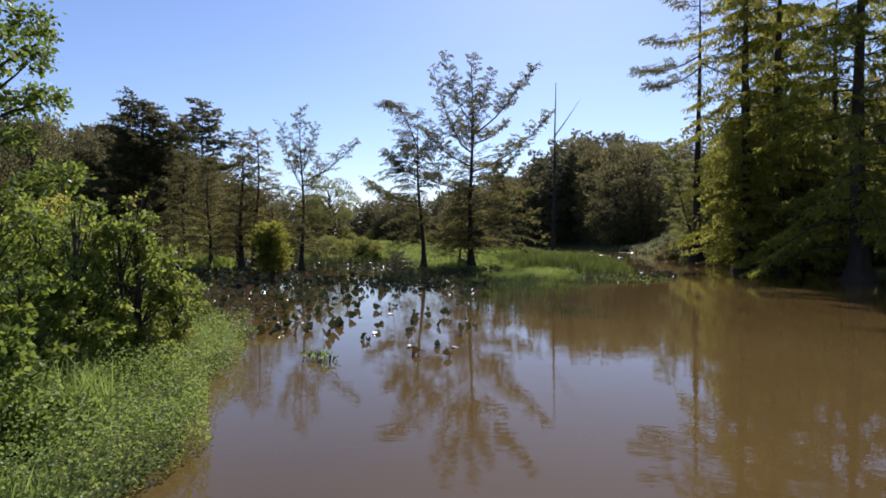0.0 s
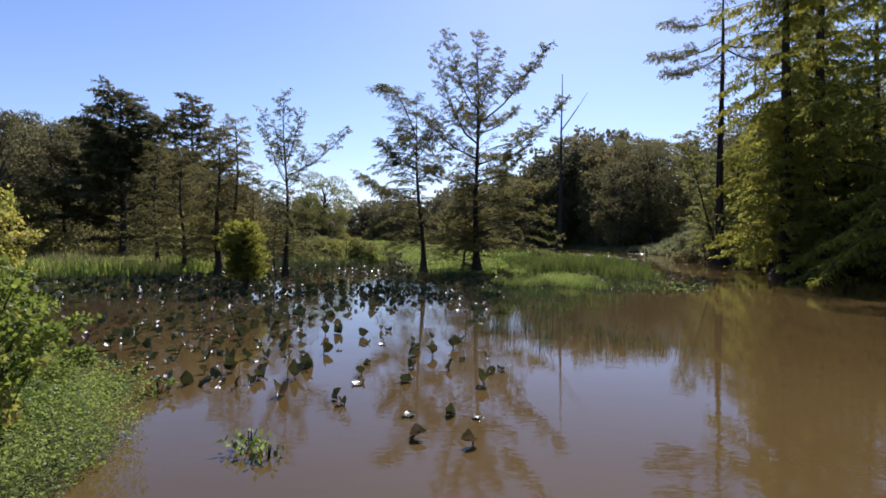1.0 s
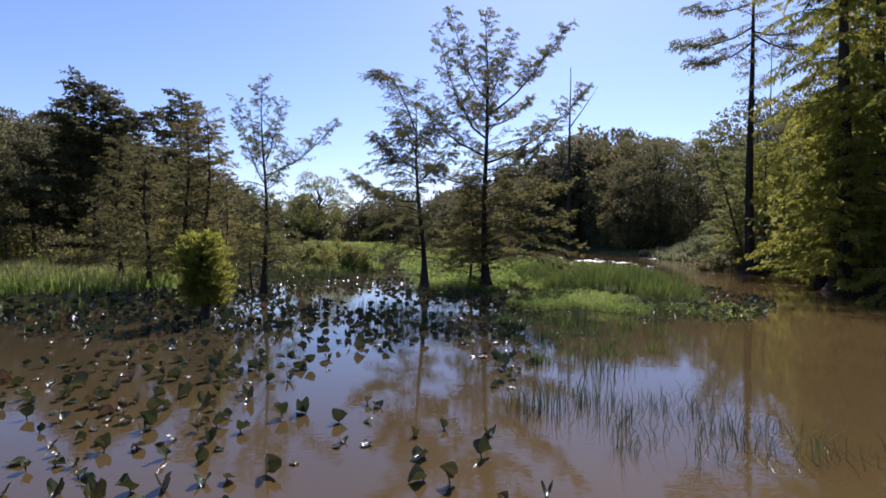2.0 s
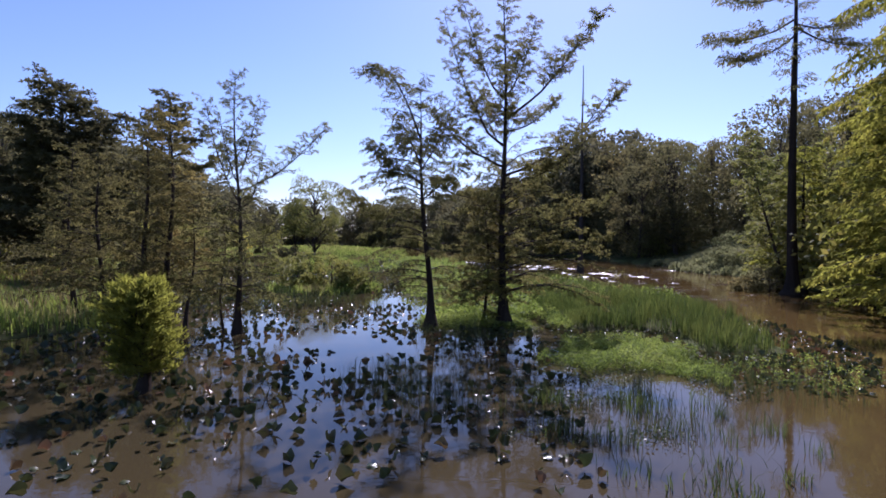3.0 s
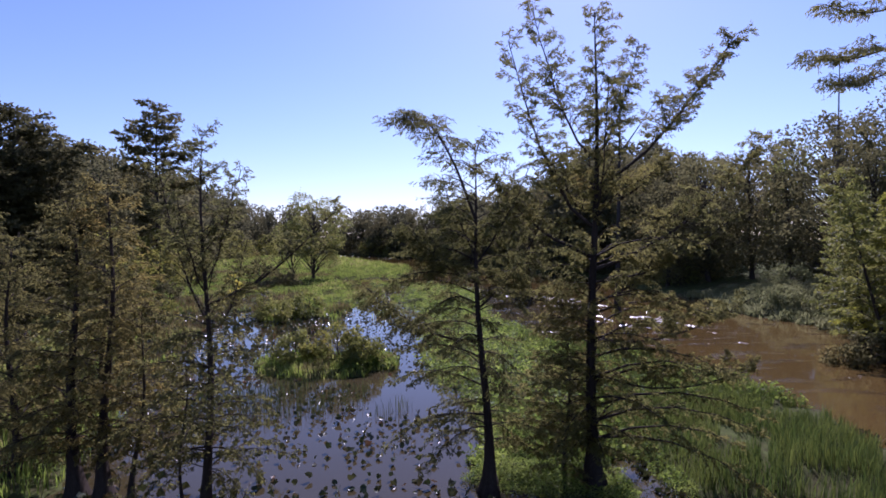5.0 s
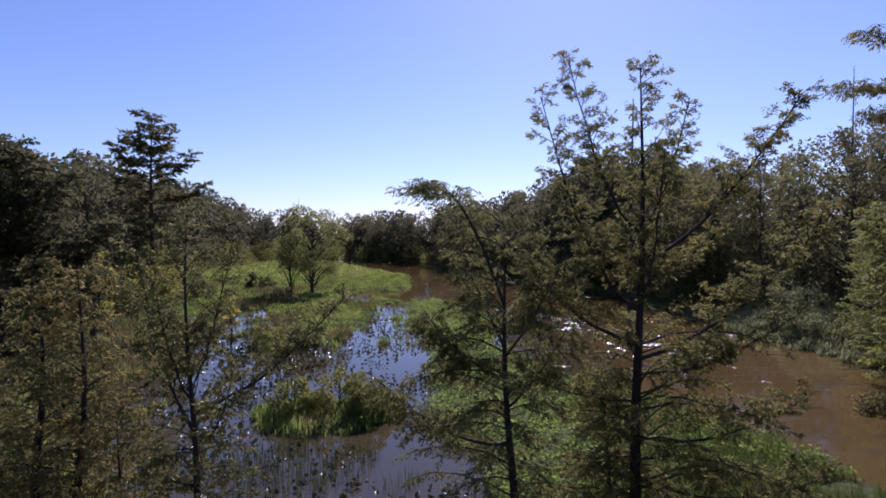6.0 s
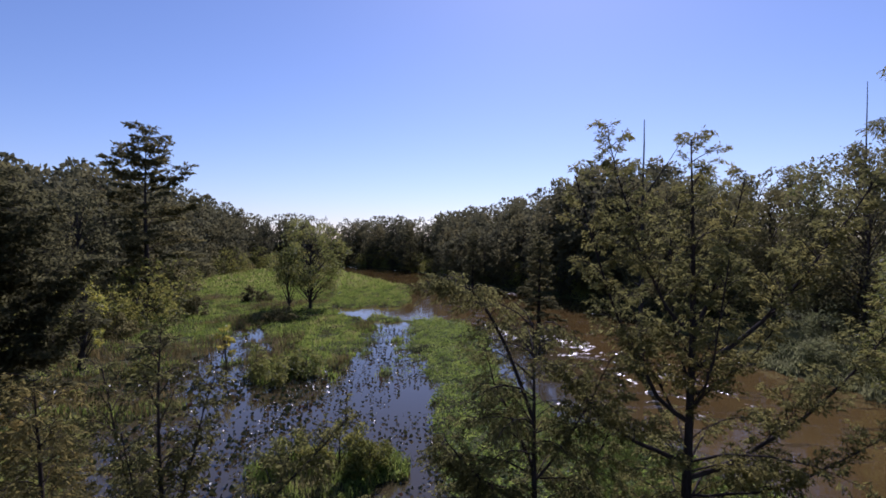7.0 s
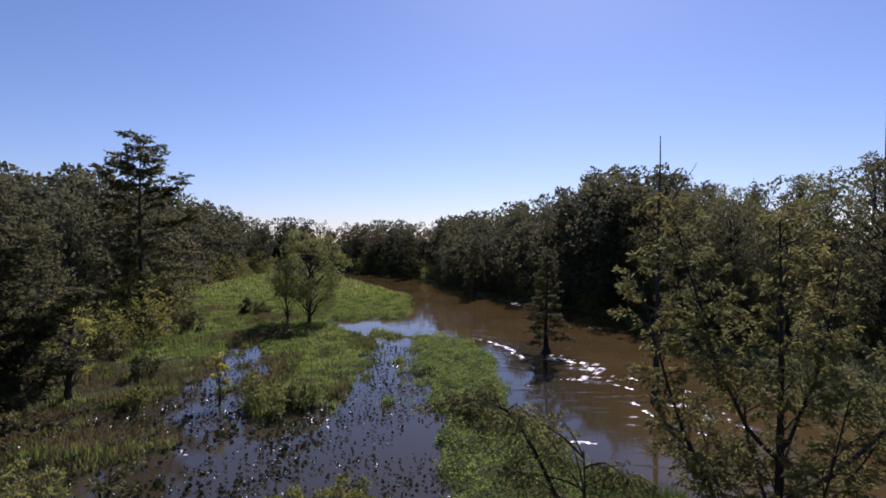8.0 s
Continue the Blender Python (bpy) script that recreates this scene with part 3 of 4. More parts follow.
# the tall many-limbed cypress at the grassy island
cypress((2.1, 40.1), 15.6, 3, limbs=[(8.6, (-2.9, 0.3, 14.8), 0.07, 68), (7.6, (-3.4, -0.6, 10.2), 0.07, 46), (10.8, (-1.9, 0.4, 15.8), 0.05, 54), (11.0, (1.6, 0.5, 14.9), 0.05, 46), (9.9, (4.3, -0.3, 14.8), 0.07, 66),
        (9.3, (2.8, 0.8, 11.2), 0.05, 36), (7.2, (5.8, 0.4, 11.5), 0.07, 58), (8.6, (-0.9, 1.6, 11.6), 0.04, 28), (9.5, (0.6, 2.4, 13.2), 0.045, 30), (9.0, (-0.4, -2.2, 12.8), 0.045, 30), (5.0, (5.4, 0.2, 6.2), 0.05, 40), (3.9, (4.8, -0.8, 4.3), 0.04, 30), (6.0, (-3.6, 0.6, 6.9), 0.04, 30), (6.2, (3.2, 1.8, 8.2), 0.04, 28), (6.8, (3.6, -1.4, 8.8), 0.04, 30)],
        r=0.2, butt=2.9, lows=0.1, n_branch=130, reach_low=4.3, reach_top=0.6, rise=0.08, twigs=11, twig=0.6, per=34, leaf=(0.118, 0.035), label="tall many-limbed bald cypress with thin olive crown at the reed bed", bias=(1, 0, 0.35), thin=1.3, plume=True, airy=(0.52, 0.7), loose=2.6)
# its slimmer neighbour, with its top bent over
cypress((-1.4, 39.8), 11.2, 7, limbs=[(8.8, (-2.8, 0.3, 12.1), 0.05, 34, 1.2), (5.0, (-3.8, 0.4, 6.6), 0.05, 36), (6.8, (-2.6, -0.8, 8.8), 0.04, 30), (6.0, (1.8, 0.6, 8.6), 0.04, 24), (7.6, (-1.4, 1.4, 10.4), 0.04, 24), (7.4, (1.3, -0.6, 10.4), 0.035, 24)],
        lean=(-0.5, 0), r=0.15, butt=2.6, lows=0.14, n_branch=72, reach_low=2.9, reach_top=1.7, rise=0.12, twigs=12, twig=0.72, per=36, leaf=(0.11, 0.032), branch_droop=0.15, label="slim bald cypress with drooping top and swollen trunk foot", droop=0.4, bias=(-1, 0, 0.3), airy=(0.84, 0.6), loose=1.6)
# sapling beside the tall cypress
cypress((1.2, 40.6), 6.6, 11, r=0.07, butt=1.6, lows=0.12, n_branch=62, reach_low=2.5, reach_top=0.6, rise=0.15, twigs=11, twig=0.62, per=28, leaf=(0.125, 0.036), material=CYPRESS_WARM, label="young bald cypress sapling with olive feathery branches")
# the slender cypress on the lily pool
cypress((-10.0, 38.5), 11.4, 5, limbs=[(6.3, (3.9, 0.5, 9.3), 0.05, 40), (5.8, (-1.3, 0.5, 10.4), 0.04, 40), (5.6, (1.6, -1.0, 8.2), 0.03, 26), (6.9, (1.1, 0.2, 10.3), 0.03, 30), (6.6, (-0.4, -0.9, 9.4), 0.03, 22)],
        r=0.13, butt=2.2, lows=0.13, n_branch=96, reach_low=3.3, reach_top=0.5, rise=0.0, thin=1.3, twigs=10, twig=0.55, per=24, leaf=(0.12, 0.036), label=OPEN, plume=True, airy=(0.55, 0.65), loose=2.2)
cypress((-10.5, 38.3), 5.2, 15, r=0.05, butt=1.5, lows=0.2, n_branch=20, reach_low=1.3, reach_top=0.4, twigs=8, twig=0.5, per=18, leaf=(0.15, 0.042), label="thin bald cypress sapling growing beside a taller one")
# the pair with dark doubled trunks
cypress((-14.5, 39.6), 9.4, 21, r=0.17, butt=2.6, lows=0.14, n_branch=70, reach_low=3.3, reach_top=0.8, rise=0.15, twigs=10, twig=0.7, per=27, leaf=(0.135, 0.042), loose=2.0, material=CYPRESS_WARM, label="dense olive bald cypress with dark trunk in shallow water")
cypress((-13.6, 39.5), 10.0, 22, lean=(0.3, 0), r=0.15, butt=2.6, lows=0.16, n_branch=64, reach_low=3.0, reach_top=0.6, rise=0.15, twigs=10, twig=0.65, per=27, leaf=(0.135, 0.042), loose=2.0, material=CYPRESS_WARM, label="dense olive bald cypress with dark trunk in shallow water")
cypress((-12.7, 39.4), 6.5, 23, lean=(0.5, 0), r=0.07, butt=2.0, lows=0.2, n_branch=28, reach_low=2.0, reach_top=0.5, twigs=10, twig=0.6, per=27, leaf=(0.135, 0.042), loose=2.0, material=CYPRESS_WARM, label="small olive bald cypress beside larger trunks")
for k, (x, y, tall) in enumerate([(-17.5, 41, 8.2), (-20.5, 43.5, 9.0), (-16.8, 45, 7.0)]):
    cypress((x, y), tall, 25 + k, r=0.13, butt=2.2, lows=0.12, n_branch=54, reach_low=3.2, reach_top=0.7, rise=0.15, twigs=11, twig=0.75, per=27, leaf=(0.135, 0.042), loose=2.0, material=CYPRESS_WARM, label="olive bald cypress at the edge of the pond", group="cypresses along the pond edge")
# the tall cypress at the river's right bank, with a bare shaft
cypress((25.6, 55.0), 29, 41, limbs=[(20.6, (-6.1, 0.5, 19.2), 0.09, 34), (19.4, (-5.2, -0.5, 17.3), 0.08, 30), (20.0, (4.4, -1.0, 18.4), 0.09, 26), (20.2, (6.6, 1.0, 21.8), 0.08, 28), (22.6, (-5.0, 0.5, 22.4), 0.08, 24), (25.5, (-4.0, -1.5, 26.0), 0.06, 18), (24.8, (4.0, 0.5, 26.6), 0.06, 18)],
        r=0.35, butt=2.5, lows=0.5, n_branch=46, reach_low=1.8, reach_top=1.4, rise=0.0, twigs=10, twig=0.9, per=10, leaf=(0.22, 0.065), label="very tall bald cypress with long level limbs at the river bank", droop=0.5)
# heavy cypresses standing in the water at the right
BIG = "massive bald cypress with hanging olive foliage standing in the water"
for k, (x, y, tall, low) in enumerate([(21.5, 39.0, 25, 3.7), (24.8, 40.5, 27, 5.6), (23.2, 30.5, 24, 6.0), (28.5, 46.5, 22, 5.2), (30.5, 34, 26, 6), (27.5, 25.0, 25, 6), (33.5, 47, 25, 6), (35, 56, 24, 5.5)]):
    # glare and backlight on these crowns put into a lighter needle colour
    cypress((x, y), tall, 51 + k, r=0.42, butt=2.2, lows=0.1, n_branch=104 if k < 4 else 44, reach_low=low, reach_top=3.0, bark=BARK_DARK, rise=0.02, twigs=13, twig=1.25, per=14, leaf=(0.3, 0.085), material=CYPRESS_LIGHT, label=BIG, droop=0.6, branch_droop=0.28, loose=1.6, group="heavy cypresses in the water", ragged=0.85)
# brighter cypresses between them and the river bank
for k, (x, y, tall) in enumerate([(28.2, 50.0, 13), (31.0, 54.0, 15), (26.2, 46.0, 11), (30.5, 61, 12.0), (23.2, 43.0, 11.5), (27.2, 41.5, 13), (20.4, 37.4, 10.5)]):
    cypress((x, y), tall, 61 + k, r=0.2, butt=2.0, lows=0.08, n_branch=66, reach_low=4.2 if x > 21 else 2.9, reach_top=0.9, rise=0.05, twigs=12, twig=1.0, per=14, leaf=(0.28, 0.1), material=CYPRESS_LIGHT, label="bright olive bald cypress with spreading low branches at the bank", droop=0.35, group="bright cypresses at the bank")
# lighter trees along the right bank
for k, (x, y, tall, ln) in enumerate([(27.0, 58.3, 12.4, -3.4), (30.5, 64.5, 11, -1.5), (33.5, 70, 12.5, 0), (31, 58, 8.5, 0.5), (36, 74, 11, 0)]):
    cypress((x, y), tall, 71 + k, lean=(ln, 0), r=0.13, butt=1.6, lows=0.1, n_branch=60, reach_low=3.2, reach_top=1.2, rise=0.35, twigs=11, twig=0.9, per=14, leaf=(0.24, 0.1), material=WILLOW, label="light green leaning tree at the edge of the river", droop=0.2, name="bank_tree", group="light trees on the river bank", bark=BARK_DARK)
# dark broad cypress behind the lily pool and its taller relative
cypress((-35.2, 64.5), 17.6, 81, limbs=[(6, (-7.0, 0, 12.5), 0.12, 34), (7, (-4.8, 1, 15.4), 0.1, 30), (5, (7.2, 0.5, 12.0), 0.12, 34), (7, (5.2, -1, 15.2), 0.1, 30), (8, (0.5, -4.5, 14.5), 0.1, 22), (9, (2.5, 1, 16.6), 0.08, 16), (9, (-2.5, -1, 16.4), 0.08, 16), (4, (-7.5, -1, 8.5), 0.1, 30), (4, (7.5, -1, 8.0), 0.1, 30)], r=0.42, butt=2.0, lows=0.08, n_branch=100, reach_low=8.2, reach_top=2.0, rise=0.3, twigs=9, twig=1.6, per=15, leaf=(0.42, 0.16), material=OAK, label="broad dark cypress with layered branches behind the pond", droop=0.05, bark=BARK_DARK, ragged=0.65)
cypress((-53.5, 122.3), 32.3, 82, limbs=[(22, (-6.5, 0, 27.5), 0.12, 16), (21, (6.5, 1, 26), 0.12, 16), (17, (9, 0, 20), 0.12, 18), (25, (4, -1, 30), 0.1, 10), (24, (-4.5, 1, 29.8), 0.1, 12)], r=0.5, butt=1.8, lows=0.12, n_branch=84, reach_low=10.5, reach_top=2.2, rise=0.2, twigs=7, twig=2.0, per=14, leaf=(0.6, 0.24), material=OAK,
        label="tall dark pine-like cypress with tiered branches above the woods", droop=0.05, bark=BARK_DARK, ragged=0.75)
# trees standing in the river
cypress((10.7, 102.6), 14, 91, r=0.3, butt=2.6, lows=0.1, n_branch=60, reach_low=3.6, reach_top=0.8, twigs=10, twig=1.0, per=12, leaf=(0.4, 0.16), label="bald cypress standing alone in the brown river", material=OAK)
cypress((6.8, 176), 15, 92, r=0.3, butt=2.4, lows=0.1, n_branch=46, reach_low=4.0, reach_top=0.8, twigs=9, twig=1.2, per=10, leaf=(0.55, 0.22), label="distant bald cypress standing in the river", material=OAK)
cypress((-13.1, 246), 17, 93, r=0.3, butt=2.2, lows=0.1, n_branch=46, reach_low=4.4, reach_top=1, twigs=9, twig=1.4, per=10, leaf=(0.6, 0.26), label="distant bald cypress standing in the river", material=OAK)


# dead snags
def snag(x, y, tall, r, side, label):
    rng = np.random.default_rng(int(tall * 10))
    t = thing("dead_snag", x, y, max(float(height(x, y)), -0.3), label, "dead tree")
    w = Wood()
    w.tube(curve_pts((0, 0, -0.5), (0.15, 0, tall), 0, 12, rng, 0.05), np.linspace(r, 0.04, 12) + np.array([r * 0.9, r * 0.2] + [0] * 10), 9)
    for z, dx, dz in side:
        w.tube(curve_pts((0, 0, z), (dx, 0.2, z + dz), -0.1, 6, rng, 0.04), np.linspace(r * 0.35, 0.02, 6), 5)
    part("trunk", w.mesh("trunk", DEADWOOD), t)


snag(16.1, 79.9, 25.2, 0.3, [(17.2, 3.7, 5.6), (9, -0.9, 0.5), (12.5, 0.8, 0.6)], "tall bare dead snag with one slanting limb in the river")
snag(54, 99.4, 32, 0.26, [(20, -1.2, 1.5)], "thin bare dead snag rising above the woods")

# round tree on the meadow
ob = leafy(101, 16.2, 6.4, 64, 11000, 0.34, WILLOW, BARK_DARK, 0.26, name="round_tree", label="round-headed light green tree standing alone on the meadow", puff=(0.16, 0.3), limb=0.4)
put(ob, -26.4, 126.5)
ob = leafy(102, 12.5, 3.2, 26, 1900, 0.34, WILLOW, BARK_DARK, 0.34, name="round_tree", label="small slim tree beside the round-headed tree on the meadow", limb=0.4)
put(ob, -30.2, 126.0)

# the low bushy young cypress
cypress((-9.2, 29.2), 2.8, 31, r=0.1, butt=2.2, lows=0.12, n_branch=170, reach_low=1.05, reach_top=0.8, rise=0.5, twigs=10, twig=0.5, per=20, leaf=(0.15, 0.035), material=CYPRESS_LIGHT, label="low bushy young cypress with dense bright green foliage", droop=-0.45, name="bushy_cypress", ragged=0.45, oval=True)

# ---- woods ----
def wood_tree(k, tall, spread, lobes, leaves, leaf, mat, slim, clear=0.06, what="tall", name="forest_tree"):
    return leafy(200 + k, tall, spread, lobes, leaves, leaf, mat, BARK_DARK, clear, slim, name, what + " in the dense woods", "tree", what + " of the surrounding woods", sides=3, knots=3)


NEAR_T, FAR_T, LOW_T = "dark green broadleaf tree", "distant dark green tree", "leafy green understorey tree"
KINDS = [wood_tree(0, 22, 6.0, 56, 6200, 0.41, OAK, 0.0, what=NEAR_T), wood_tree(1, 24, 5.4, 60, 6200, 0.41, OAK, 0.4, what=NEAR_T), wood_tree(2, 20, 6.6, 60, 6200, 0.43, OAK, 0.1, what=NEAR_T),
         wood_tree(3, 25, 5.0, 56, 6200, 0.41, OAK, 0.6, what=NEAR_T), wood_tree(4, 18, 5.8, 50, 6000, 0.4, WILLOW, 0.1, what=NEAR_T)]
FAR_KINDS = [wood_tree(10, 22, 6.6, 36, 1950, 0.92, OAK_HAZED, 0.0, what=FAR_T), wood_tree(11, 24, 6.0, 38, 1950, 0.92, OAK_HAZED, 0.35, what=FAR_T), wood_tree(12, 21, 7.0, 38, 1950, 0.92, OAK_HAZED, 0.1, what=FAR_T)]
LOW_KINDS = [wood_tree(20, 7, 3.6, 22, 1300, 0.38, OAK, 0.0, 0.02, LOW_T, "understorey_tree"), wood_tree(21, 6, 4.0, 22, 1300, 0.38, BUSH, 0.1, 0.02, LOW_T, "understorey_tree"), wood_tree(22, 8.5, 3.4, 22, 1300, 0.38, OAK, 0.2, 0.02, LOW_T, "understorey_tree")]
rng = np.random.default_rng(9)
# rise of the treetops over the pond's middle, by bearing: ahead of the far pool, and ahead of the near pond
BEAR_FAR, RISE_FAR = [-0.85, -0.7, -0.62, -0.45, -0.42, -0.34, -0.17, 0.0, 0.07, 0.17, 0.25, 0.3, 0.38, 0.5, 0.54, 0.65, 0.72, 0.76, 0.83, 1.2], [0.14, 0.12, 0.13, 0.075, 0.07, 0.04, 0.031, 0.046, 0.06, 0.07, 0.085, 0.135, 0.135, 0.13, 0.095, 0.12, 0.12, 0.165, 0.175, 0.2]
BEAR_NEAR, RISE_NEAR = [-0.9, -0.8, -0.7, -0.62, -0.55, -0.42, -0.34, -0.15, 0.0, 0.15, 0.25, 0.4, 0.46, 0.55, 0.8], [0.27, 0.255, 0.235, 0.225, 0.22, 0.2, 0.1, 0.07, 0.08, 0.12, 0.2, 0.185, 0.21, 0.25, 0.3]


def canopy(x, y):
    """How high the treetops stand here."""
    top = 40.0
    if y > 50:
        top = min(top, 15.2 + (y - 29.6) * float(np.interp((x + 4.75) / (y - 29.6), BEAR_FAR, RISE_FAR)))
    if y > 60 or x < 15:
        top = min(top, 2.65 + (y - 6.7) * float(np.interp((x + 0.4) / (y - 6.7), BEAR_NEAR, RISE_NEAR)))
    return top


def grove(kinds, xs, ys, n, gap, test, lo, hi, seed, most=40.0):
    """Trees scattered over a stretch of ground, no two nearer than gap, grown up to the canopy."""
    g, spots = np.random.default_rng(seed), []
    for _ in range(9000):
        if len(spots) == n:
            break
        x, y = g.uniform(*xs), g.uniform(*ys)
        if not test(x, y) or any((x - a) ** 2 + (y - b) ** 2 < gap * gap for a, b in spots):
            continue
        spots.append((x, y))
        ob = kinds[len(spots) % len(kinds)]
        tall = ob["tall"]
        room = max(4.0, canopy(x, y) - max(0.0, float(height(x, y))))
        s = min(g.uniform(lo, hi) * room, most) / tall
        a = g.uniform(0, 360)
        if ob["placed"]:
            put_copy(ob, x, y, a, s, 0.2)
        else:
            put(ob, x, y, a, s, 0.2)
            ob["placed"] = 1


for ob in KINDS + FAR_KINDS + LOW_KINDS:
    ob["placed"] = 0
    ob["tall"] = max(v.co.z for c in ob.children if not c.name.startswith("crown") for v in c.data.vertices)


def inside(poly, lo, hi):
    return lambda x, y: lo < float(reach(poly, np.array(x), np.array(y))) < hi


def clear_bank(lo, hi):
    """Along the far side, but off the open grassy point."""
    return lambda x, y: lo < float(reach(FARSIDE, np.array(x), np.array(y))) < hi and not (x < 44 and 69 < y < 106)


grove(KINDS, (28, 90), (62, 140), 26, 5.5, clear_bank(2.5, 14), 0.7, 0.98, 1)
grove(KINDS, (38, 110), (60, 150), 20, 7, inside(FARSIDE, 14, 45), 0.9, 1.0, 2)
grove(FAR_KINDS, (0, 90), (135, 260), 44, 5.5, inside(FARSIDE, 1.5, 14), 0.75, 1.0, 3)
grove(FAR_KINDS, (0, 150), (135, 300), 40, 7, inside(FARSIDE, 14, 45), 0.9, 1.02, 4)
grove(FAR_KINDS, (-200, 10), (255, 360), 64, 6, inside(FARSIDE, 1.5, 26), 0.75, 1.02, 5)
grove(FAR_KINDS, (30, 60), (-5, 62), 14, 6.5, inside(FARSIDE, 6, 34), 0.6, 0.95, 6, 16)
grove(KINDS, (-100, -42), (56, 110), 34, 6, lambda x, y: x < -43 - max(0, (y - 62)) * 0.08, 0.75, 1.0, 7)
grove(FAR_KINDS, (-130, -48), (110, 290), 84, 6.5, lambda x, y: x < np.interp(y, [110, 124, 184, 262, 300], [-50, -53, -78, -85, -75]), 0.7, 1.0, 8)
grove(KINDS, (-90, -44), (42, 60), 12, 6, lambda x, y: True, 0.7, 0.95, 9, 17)
# woods added behind the starting point, out of view, to close off reflections
grove(FAR_KINDS, (-60, 60), (-60, -26), 24, 8, lambda x, y: True, 0.5, 0.6, 10, 20)
grove(LOW_KINDS, (28, 80), (40, 150), 46, 3.5, clear_bank(1.5, 10), 0.16, 0.34, 11, 9)
grove(LOW_KINDS, (-10, 50), (135, 262), 44, 4.5, inside(FARSIDE, 0.8, 5), 0.2, 0.4, 12, 11)
grove(LOW_KINDS, (-150, 0), (255, 335), 40, 6, inside(FARSIDE, 0.5, 6), 0.2, 0.4, 13, 11)
grove(LOW_KINDS, (-60, -38), (44, 130), 40, 3.5, lambda x, y: x < -40 - max(0, (y - 62)) * 0.12, 0.2, 0.36, 14, 8)
grove(LOW_KINDS, (-100, -46), (120, 280), 50, 5, lambda x, y: -8 < x - np.interp(y, [110, 124, 184, 262, 300], [-47, -49, -75, -82, -72]) < 0, 0.2, 0.4, 15, 10)
for ob in KINDS + FAR_KINDS + LOW_KINDS:
    del ob["placed"], ob["tall"]
for o in list(scene.objects):
    for key in ("placed", "tall"):
        if key in o:
            del o[key]


# ---- shrubs, reeds, grass, lilies ----
def scatter(n, xs, ys, test, seed):
    g = np.random.default_rng(seed)
    x, y = g.uniform(*xs, n), g.uniform(*ys, n)
    k = test(x, y)
    return x[k], y[k], g


def blades(name, x, y, g, tall, width, lean, material, label, category, base=None, split=True):
    """Upright blades, each bent once."""
    n = len(x)
    z = np.maximum(height(x, y), -0.02) if base is None else base + 0 * x
    h = tall * g.uniform(0.55, 1.2, n) * (1 + 0.45 * wave(x * 0.7 + 3, y * 0.6))
    a = g.uniform(0, 2 * np.pi, n)
    d = np.stack([np.cos(a), np.sin(a), 0 * a], 1)
    s = np.stack([-np.sin(a), np.cos(a), 0 * a], 1) * (width * g.uniform(0.7, 1.3, n))[:, None] / 2
    p = np.stack([x, y, z - 0.03], 1)
    bend = (lean * h * g.uniform(0.1, 1.0, n))[:, None]
    m = p + d * bend * 0.3 + np.array([0, 0, 1.0]) * (h * 0.6)[:, None]
    e = p + d * bend + np.array([0, 0, 1.0]) * h[:, None]
    if not split:
        v = np.stack([p - s, p + s, e + s * 0.15, e - s * 0.15], 1).reshape(-1, 3)
        return tagged(new(name, mesh_of(name, v, np.arange(n * 4).reshape(-1, 4), material)), label, category, kind="stuff")
    v = np.stack([p - s, p + s, m + s * 0.8, m - s * 0.8, e + s * 0.1, e - s * 0.1], 1).reshape(-1, 3)
    o = np.arange(n)[:, None] * 6
    f = np.concatenate([o + np.array([[0, 1, 2, 3]]), o + np.array([[3, 2, 4, 5]])])
    return tagged(new(name, mesh_of(name, v, f, material)), label, category, kind="stuff")


def mat_leaves(name, x, y, g, tall, leaf, material, label, category):
    """A low carpet of small leaves on short stalks."""
    n = len(x)
    z = np.maximum(height(x, y), 0.0) + tall * g.uniform(0.05, 1.0, n) ** 1.1 * np.clip(1 + 0.55 * wave(x * 1.6, y * 1.6) + 0.5 * wave(x * 5.3 + 2, y * 4.7), 0.25, 2)
    d = unit(g.normal(0, 1, (n, 3)) * np.array([1, 1, 0.45]) + np.array([0, 0, 0.35]))
    s = unit(np.cross(d, g.normal(0, 1, (n, 3))))
    k = g.uniform(0.6, 1.3, n)
    v, f = leaf_quads(np.stack([x, y, z], 1), d, s, leaf * k, leaf * 0.6 * k)
    return tagged(new(name, mesh_of(name, v, f, material)), label, category, kind="stuff")


def g_patch(x, y):
    return np.clip(0.6 + wave(x * 1.4 + 1, y * 1.2) + 0.5 * wave(x * 3.7, y * 3.1), 0, 1.2)


def on(poly, lo=0.0, hi=1e9):
    return lambda x, y: (reach(poly, x, y) > np.where(y > 55, lo - 6, lo)) & (reach(poly, x, y) < hi) & (shore(x, y) > min(lo, 0.0))


# left bank: shrubs, herbs, tufts of grass
BANK_SHRUB = "leafy green shrub with arching shoots on the near bank"
